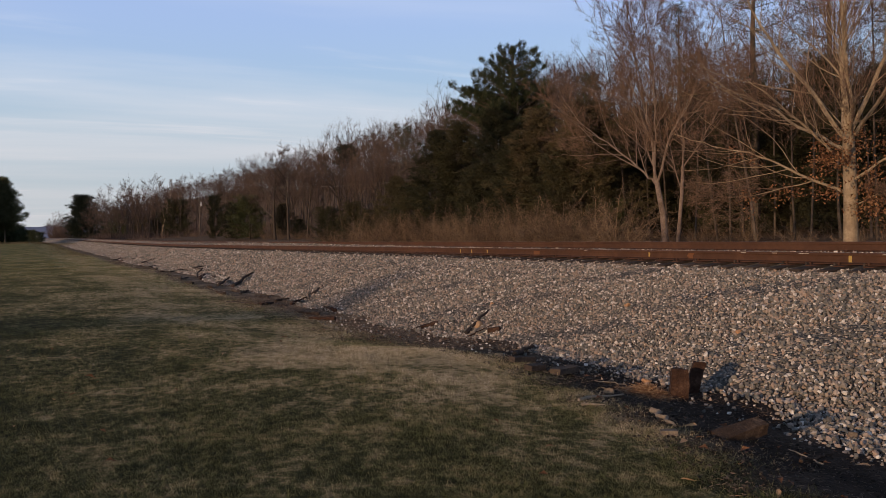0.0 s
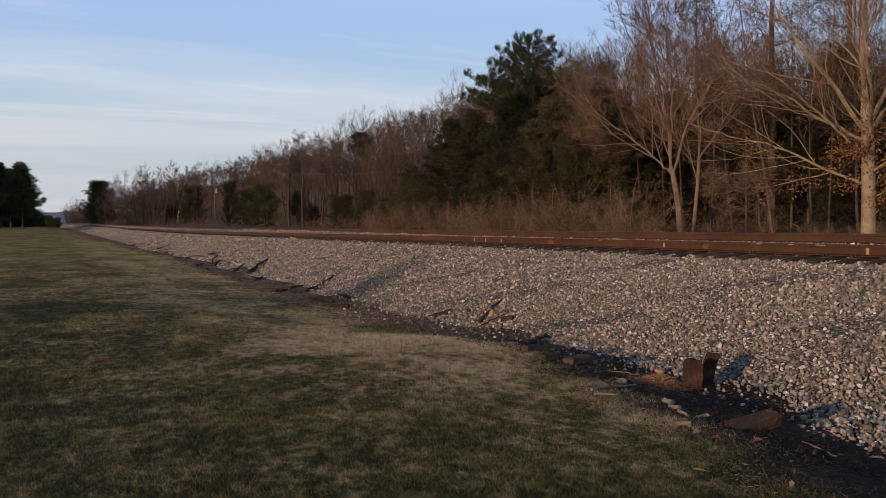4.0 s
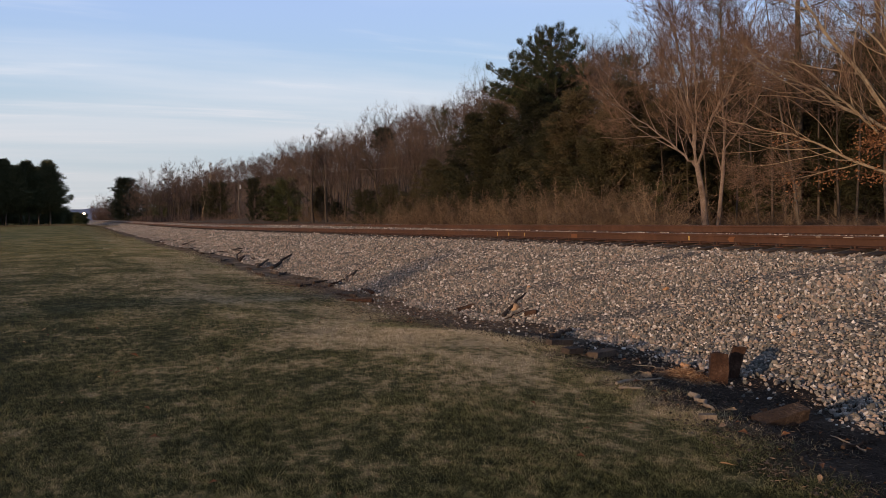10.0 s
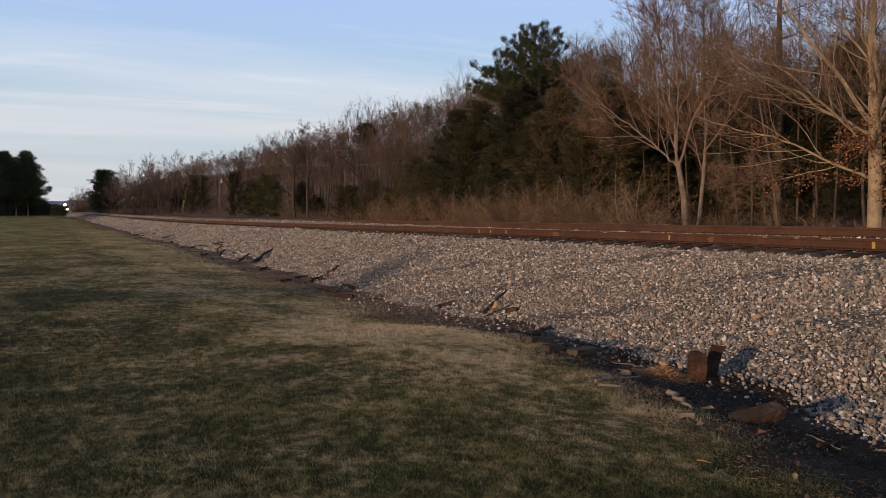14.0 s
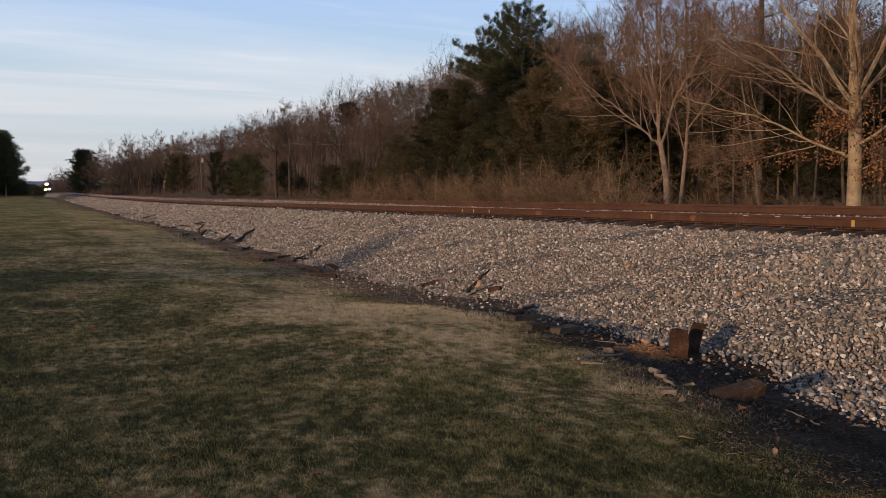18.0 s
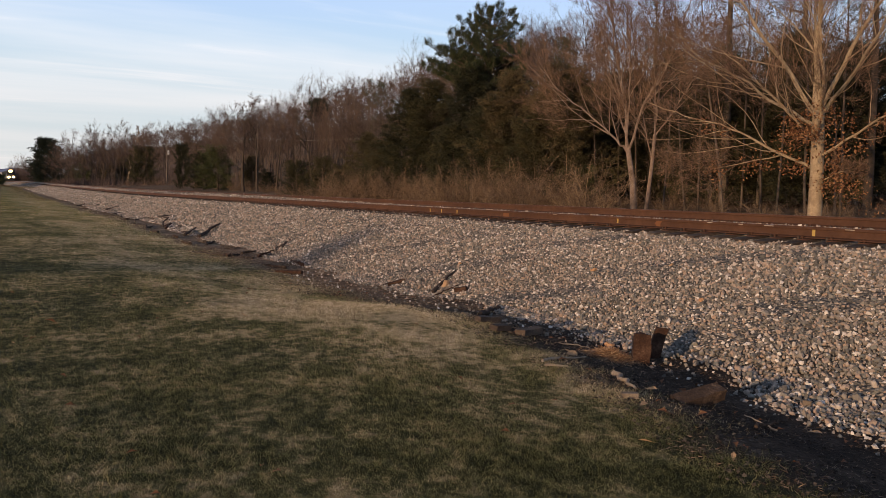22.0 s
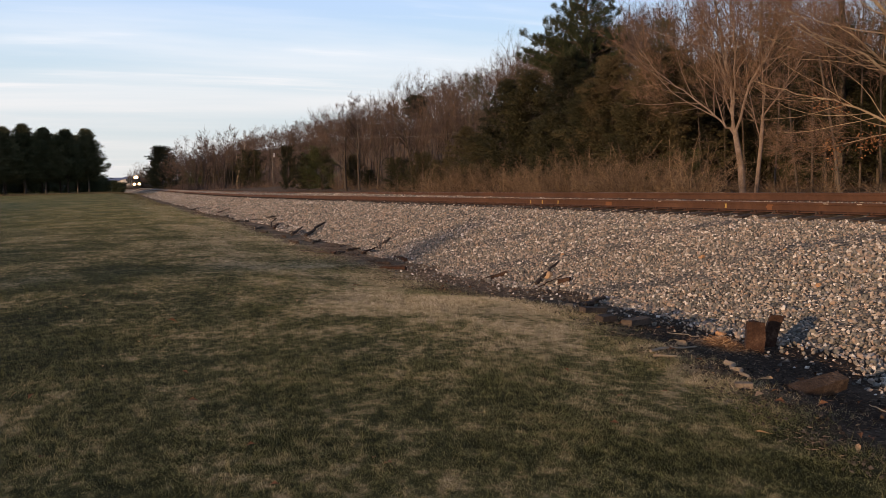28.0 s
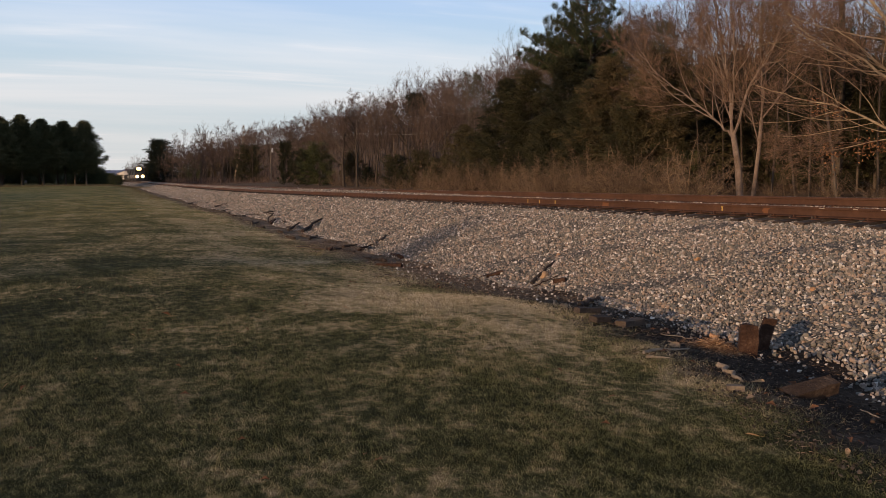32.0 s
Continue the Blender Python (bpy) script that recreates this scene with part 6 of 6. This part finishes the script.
    stick((7.4, 9.9), (7.75, 10.0), 0.014, GREY_WOOD, "pale splinter of wood on the ballast", 23)
    stick((7.9, 8.6), (8.15, 8.5), 0.012, GREY_WOOD, "pale splinter of wood on the ballast", 24)
    stick((6.9, 6.1), (7.2, 5.9), 0.018, GREY_WOOD, "pale splinter of wood on the ballast", 25)
    # more broken tie wood along the foot of the ballast
    q = random.Random(41)
    for k in range(72):
        y = q.uniform(16, 92)
        x = float(lawn_edge(y)) + q.uniform(0.5, 2.3) + (0.4 if y > 45 else 0)
        ln = q.uniform(0.35, 1.6)
        a = q.gauss(0.0, 0.5)
        stick((x, y), (x + ln * math.sin(a) * 0.8, y + ln * math.cos(a)), q.uniform(0.03, 0.075), q.choice((TIE_WOOD, TIE_WOOD, ROT_WOOD, LOG_WOOD)), "dark broken tie wood along the ballast's foot", 60 + k, "wood_scrap", 0.4, "tie scraps along the ballast")
    # a heap of dead reddish needles beside the standing tie end
    q = np.random.default_rng(77)
    bf = Buf()
    n = 2600
    x, y = 5.72 + q.normal(0, 0.15, n), 7.02 + q.normal(0, 0.17, n)
    b = np.stack([x, y, [z(a, c) for a, c in zip(x, y)]], -1)
    b[:, 2] += 0.13 * np.exp(-((x - 5.72) ** 2 + (y - 7.02) ** 2) / 0.04) * q.uniform(0, 1, n)
    d = q.normal(0, 1, (n, 3)) * np.array([1, 1, 0.5])
    bf.slivers(b, b + d * 0.055, 0.006)
    tagged(child("needle_heap", bf.mesh("needle_heap", [DEAD_NEEDLE])), "heap of dead reddish-brown needles by the ballast", "litter", kind="stuff")
    # single stones that stand out
    r = random.Random(8)
    for x, y, s, mat, lab in ((8.63, 11.09, 0.075, ORANGE_STONE, "rust-orange stone on the ballast"), (6.3, 7.75, 0.07, ORANGE_STONE, "rust-orange stone on the ballast"),
                              (7.08, 13.42, 0.12, TAN_STONE, "rounded tan stone among sticks"), (5.75, 10.3, 0.075, TAN_STONE, "tan stone in the ditch"),
                              (5.15, 6.95, 0.06, TAN_STONE, "tan stone in the ditch"), (8.2, 8.2, 0.06, ORANGE_STONE, "rust-orange stone on the ballast"),
                              (9.2, 9.9, 0.055, TAN_STONE, "tan stone on the ballast"), (7.9, 14.4, 0.06, ORANGE_STONE, "rust-orange stone on the ballast")):
        bm = bmesh.new()
        s *= 0.74
        bmesh.ops.create_icosphere(bm, subdivisions=2, radius=s)
        for v in bm.verts:
            v.co *= 1 + 0.75 * noise.noise(v.co * (0.9 / s) + Vector((x, y, 0)))
            v.co.z *= 0.75
        ob = part("stone", bm, mat, None, "", False, pose(x, y, top_z(x, y) + s * 0.35, r.uniform(-20, 20), r.uniform(-20, 20), r.uniform(0, 360)))
        tagged(ob, lab, "stone", "odd stones on the bank")


debris()


def fallen_leaves():
    """Dead leaves on the lawn and in the ditch, each a curled blade."""
    r = np.random.default_rng(77)
    base = []
    for k in range(3):
        bm = bmesh.new()
        bmesh.ops.create_grid(bm, x_segments=3, y_segments=4, size=0.5)
        for v in bm.verts:
            w = (1 - (2 * v.co.y) ** 2 * 0.8) * (0.8 + 0.3 * math.sin(9 * v.co.y + k))
            v.co.x *= 0.75 * max(0.12, w)
            v.co.z = 0.35 * v.co.x ** 2 * 4 + 0.22 * math.sin(2.2 * v.co.y + k)
        me = bpy.data.meshes.new("dead_leaf")
        bm.to_mesh(me)
        bm.free()
        me.materials.append(OAK_LEAF if k else TAN_STONE)
        base.append(me)
    spots = [(3.5, 3.92, 0.075), (0.41, 10.3, 0.10), (0.2, 9.3, 0.06)]
    for k in range(60):
        y = r.uniform(3.6, 15)
        spots.append((r.uniform(-1.5, 4.4), y, r.uniform(0.03, 0.055)))
    for k in range(90):
        y = r.uniform(3.4, 16)
        spots.append((float(lawn_edge(y)) + r.uniform(0.1, 2.0), y, r.uniform(0.035, 0.075)))
    for k, (x, y, s) in enumerate(spots):
        m = pose(x, y, top_z(x, y) + 0.012 + (0.02 if x < float(lawn_edge(y)) else 0), r.uniform(-25, 25), r.uniform(-25, 25), r.uniform(0, 360)) @ Matrix.Diagonal((s, s * 1.4, s, 1))
        ob = child("dead_leaf", base[k % 3], None, m=m)
        tagged(ob, "small curled dead brown leaf on the ground", "leaf", "fallen leaves")


fallen_leaves()


# ---------------------------------------------------------------- loose ballast stones
def stone_shapes(n):
    r = np.random.default_rng(55)
    out = []
    bm = bmesh.new()
    bmesh.ops.create_icosphere(bm, subdivisions=1, radius=1.0)
    v0 = np.array([v.co[:] for v in bm.verts])
    f0 = np.array([[v.index for v in f.verts] for f in bm.faces])
    bm.free()
    for k in range(n):
        v = v0 * r.uniform(0.55, 1.3, (len(v0), 1)) * np.array([1.0, r.uniform(0.6, 0.95), r.uniform(0.45, 0.75)])
        out.append(v)
    octa = np.array([(1, 0, 0), (-1, 0, 0), (0, 1, 0), (0, -1, 0), (0, 0, 1), (0, 0, -1)], float)
    f1 = np.array([(0, 2, 4), (2, 1, 4), (1, 3, 4), (3, 0, 4), (2, 0, 5), (1, 2, 5), (3, 1, 5), (0, 3, 5)])
    rough = [octa * r.uniform(0.8, 1.35, (6, 1)) * np.array([1.0, r.uniform(0.6, 0.95), r.uniform(0.5, 0.8)]) for k in range(n)]
    return out, f0, rough, f1


def turn_matrices(r, n):
    q = r.normal(size=(n, 4))
    q /= np.linalg.norm(q, axis=1)[:, None]
    w, x, y, z = q.T
    return np.stack([1 - 2 * (y * y + z * z), 2 * (x * y - z * w), 2 * (x * z + y * w), 2 * (x * y + z * w), 1 - 2 * (x * x + z * z), 2 * (y * z - x * w),
                     2 * (x * z - y * w), 2 * (y * z + x * w), 1 - 2 * (x * x + y * y)], -1).reshape(-1, 3, 3)


def scatter_spots(r, o0, o1, y0, y1, step):
    oo = np.arange(o0, o1, step)
    yy = np.arange(y0, y1, step)
    O, Y = np.meshgrid(oo, yy, indexing="ij")
    O = (O + r.uniform(-0.5, 0.5, O.shape) * step).ravel()
    Y = (Y + r.uniform(-0.5, 0.5, Y.shape) * step).ravel()
    return O, Y


def loose_stones():
    r = np.random.default_rng(91)
    shapes, faces, rough, rough_faces = stone_shapes(8)
    V, Fs, n = [], [], 0
    bands = [(-6.6, -3.4, 2.6, 8.5, 0.0375, 0.0225, 0), (-3.4, -1.0, 2.6, 9.0, 0.038, 0.0255, 1), (-5.75, -3.4, 8.5, 9.0, 0.038, 0.0225, 1), (-5.75, -1.0, 9.0, 14.0, 0.036, 0.0215, 1), (-5.7, -1.0, 14.0, 22.0, 0.043, 0.025, 1), (-5.6, -1.0, 22.0, 36.0, 0.055, 0.030, 1),
             (-5.5, -1.15, 36.0, 62.0, 0.078, 0.043, 1), (-5.45, -1.35, 62.0, 132.0, 0.115, 0.052, 1), (-5.4, -1.35, 132.0, 300.0, 0.25, 0.085, 1),
             (-0.62, 0.62, 9.0, 24.0, 0.065, 0.03, 1), (-0.6, 0.62, 24.0, 60.0, 0.075, 0.034, 1), (-0.5, 0.62, 60.0, 220.0, 0.14, 0.04, 1), (-6.5, -5.7, 3.0, 18.0, 0.19, 0.024, 1)]
    for o0, o1, y0, y1, step, size, plain_shape in bands:
        O, Y = scatter_spots(r, o0, o1, y0, y1, step)
        # a ragged toe
        keep = O > -5.55 - 0.6 * (1 - sstep(4.6, 7.6, Y)) + 0.35 * np.sin(1.7 * Y) * np.sin(0.6 * Y + 1) + r.normal(0, 0.16, len(O)) if o0 < -5.5 and step < 0.15 else np.ones(len(O), bool)
        O, Y = O[keep], Y[keep]
        X, Z = bed_point(O, bed_height(O), Y)
        Z = np.maximum(Z + crib_lift(O, Y), land(X, Y))
        k = len(O)
        sc = size * np.clip(np.exp(r.normal(0, 0.36, k)), 0.4, 1.75)
        R = turn_matrices(r, k) * sc[:, None, None]
        kind = r.integers(0, 8, k)
        P = np.stack([X, Y, Z + sc * (r.uniform(0.0, 0.65, k) if o0 < -1 else r.uniform(-0.6, 0.2, k))], -1)
        for s in range(8):
            m = kind == s
            if not m.any():
                continue
            v = np.einsum("kij,vj->kvi", R[m], (rough if plain_shape else shapes)[s]) + P[m][:, None, :]
            nv = v.shape[1]
            V.append(v.reshape(-1, 3))
            Fs.append(((rough_faces if plain_shape else faces)[None] + (np.arange(m.sum()) * nv)[:, None, None] + n).reshape(-1, 3))
            n += m.sum() * nv
    ob = child("ballast_stones", mesh_of("ballast_stones", np.concatenate(V), np.concatenate(Fs), STONE), bed)
    tagged(ob, "loose grey and tan crushed stones of the ballast", kind="stuff")
    # the nearest stones lie singly
    meshes = [mesh_of("stone", s, faces, STONE) for s in shapes]
    for k in range(290):
        y = r.uniform(3.2, 8.5)
        o = r.uniform(-5.7, -4.0) - (0.5 if y < 5.5 else 0.0)
        x, z = bed_point(o, bed_height(o), y)
        s = 0.03 * math.exp(r.normal(0, 0.3))
        z = max(float(z), float(land(x, y)))
        m = pose(float(x), y, z + 0.02, *r.uniform(0, 360, 3)) @ Matrix.Diagonal((s, s, s, 1))
        child("stone", meshes[k % 8], bed, m=m)


loose_stones()


def ditch_litter():
    """Twigs, bark and leaf scraps over the dark soil of the ditch."""
    r = np.random.default_rng(29)
    bf = Buf()
    for n, y0, y1, size, w in ((7500, 2.8, 11.0, 0.034, 0.007), (5000, 11.0, 26.0, 0.055, 0.013)):
        y = r.uniform(y0, y1, n)
        x = lawn_edge(y) + r.uniform(-0.15, 2.1, n)
        b = np.stack([x, y, land(x, y) + 0.006], -1)
        a = r.uniform(0, 6.28, n)
        d = np.stack([np.cos(a), np.sin(a), r.normal(0.1, 0.16, n)], -1)
        bf.slivers(b, b + d * (size * r.uniform(0.4, 1.8, (n, 1))), w)
    ob = child("ditch_litter", bf.mesh("ditch_litter", [LITTER]))
    tagged(ob, "brown twigs, bark and leaf scraps in the ditch", "litter", kind="stuff")
    # clods of dark soil and cinders
    _, _, rough, rough_faces = stone_shapes(8)
    n = 7000
    y = r.uniform(2.8, 16.0, n)
    x = lawn_edge(y) + r.uniform(-0.2, 2.2, n)
    sc = 0.011 * np.clip(np.exp(r.normal(0, 0.4, n)), 0.4, 1.7)
    R = turn_matrices(r, n) * sc[:, None, None]
    P = np.stack([x, y, land(x, y) + sc * r.uniform(-0.3, 0.5, n)], -1)
    v = np.einsum("kij,kvj->kvi", R, np.stack(rough)[r.integers(0, 8, n)]) + P[:, None, :]
    f = (rough_faces[None] + (np.arange(n) * 6)[:, None, None]).reshape(-1, 3)
    ob = child("soil_clods", mesh_of("soil_clods", v.reshape(-1, 3), f, CLOD))
    tagged(ob, "dark clods of soil and cinders in the ditch", "soil", kind="stuff")


ditch_litter()


# ---------------------------------------------------------------- grass
def grass():
    r = np.random.default_rng(17)
    B, T, W = [], [], []
    for y0, y1, dens, h, w in ((2.6, 4.6, 10500, 0.027, 0.0028), (4.6, 7.0, 7000, 0.028, 0.0036), (7.0, 11.0, 3600, 0.029, 0.005), (11.0, 18.0, 1300, 0.030, 0.0075), (18.0, 30.0, 420, 0.030, 0.012), (30.0, 50.0, 150, 0.042, 0.020), (50.0, 95.0, 42, 0.055, 0.036)):
        n = int((y1 - y0) * (5.9 + 0.36 * y1) * dens)
        x, y = r.uniform(-0.5 - 0.36 * y1, 5.4, n), r.uniform(y0, y1, n)
        n0 = x > -0.5 - 0.36 * y
        x, y = x[n0], y[n0]
        n = len(x)
        # thin out in patches
        den = 0.5 + 0.5 * np.sin(1.9 * x + 0.7 * y) * np.sin(1.3 * y - 0.8 * x) + 0.4 * np.sin(5.1 * x + 1) * np.sin(4.3 * y)
        e = lawn_edge(y) - 0.12 + 0.18 * np.sin(3.1 * y) + 0.14 * np.sin(7.7 * y) + 0.2 * np.sin(5.3 * y + 2.0 * x) * np.sin(2.2 * y - 3.0 * x)
        keep = (x < e + r.exponential(0.22, n) * (1 + 2.0 * sstep(8.0, 12.0, y))) & (r.uniform(0, 1, n) < 0.86 + 0.25 * den)
        x, y = x[keep], y[keep]
        n = len(x)
        b = np.stack([x, y, land(x, y) - 0.005], -1)
        ln = h * np.exp(r.normal(0, 0.4, n)) * (0.95 + 0.25 * np.clip(np.sin(2.3 * x + 1.2 * y) * np.sin(1.7 * y - x), -1, 1))
        tall = sstep(lawn_edge(y) - 0.35, lawn_edge(y), x)
        ln = ln * (1 + 0.35 * tall)
        thin = r.uniform(0, 1, n) < 1 - sstep(60, 95, y)
        b, ln = b[thin], ln[thin]
        n = len(ln)
        d = np.stack([r.normal(0, 0.75, n), r.normal(0, 0.75, n), r.uniform(0.5, 1.2, n)], -1)
        d /= np.linalg.norm(d, axis=1)[:, None]
        B.append(b)
        T.append(b + d * ln[:, None])
        W.append(np.full(n, w))
    bf = Buf()
    bf.slivers(np.concatenate(B), np.concatenate(T), np.concatenate(W))
    ob = child("grass", bf.mesh("grass", [GRASS]))
    tagged(ob, "short mown winter grass, green and straw-coloured", "grass", kind="stuff")
    # tall dry grass where the field meets the track far off, and a ragged strip before the pines
    bf = Buf()
    n = 2500
    y = r.uniform(80, 190, n)
    x = track_x(y) - 6.6 - r.exponential(1.6, n)
    b = np.stack([x, y, land(x, y)], -1)
    d = np.stack([r.normal(0, 0.25, n), r.normal(0, 0.25, n), np.ones(n)], -1)
    bf.slivers(b, b + d * r.uniform(0.06, 0.2, (n, 1)), 0.05)
    n = 9000
    x, y = r.uniform(-45, 5, n), r.uniform(168, 186, n)
    b = np.stack([x, y, land(x, y)], -1)
    d = np.stack([r.normal(0, 0.25, n), r.normal(0, 0.25, n), np.ones(n)], -1)
    bf.slivers(b, b + d * r.uniform(0.12, 0.32, (n, 1)), 0.09)
    ob = child("tall_dry_grass", bf.mesh("tall_dry_grass", [DRY_GRASS]))
    tagged(ob, "tall straw-coloured dry grass at the field's end", "grass", kind="stuff")


DRY_GRASS = simple("dry_grass", [(0.2, (0.06, 0.048, 0.024)), (0.5, (0.10, 0.078, 0.042)), (0.8, (0.15, 0.118, 0.066))], 0.2, 0.85, island=0.6)
grass()


# ---------------------------------------------------------------- what moves
def motions():
    """The train rolls towards the camera at a steady ten metres a second."""
    for vehicle, back in TRAIN:
        walk(vehicle, [(t, train_pose(620.0 - 10.3 * t + back)) for t in (0.0, 4.0, 8.0, 12.0, 16.0, 20.0, 24.0, 28.0, 32.0)])


motions()
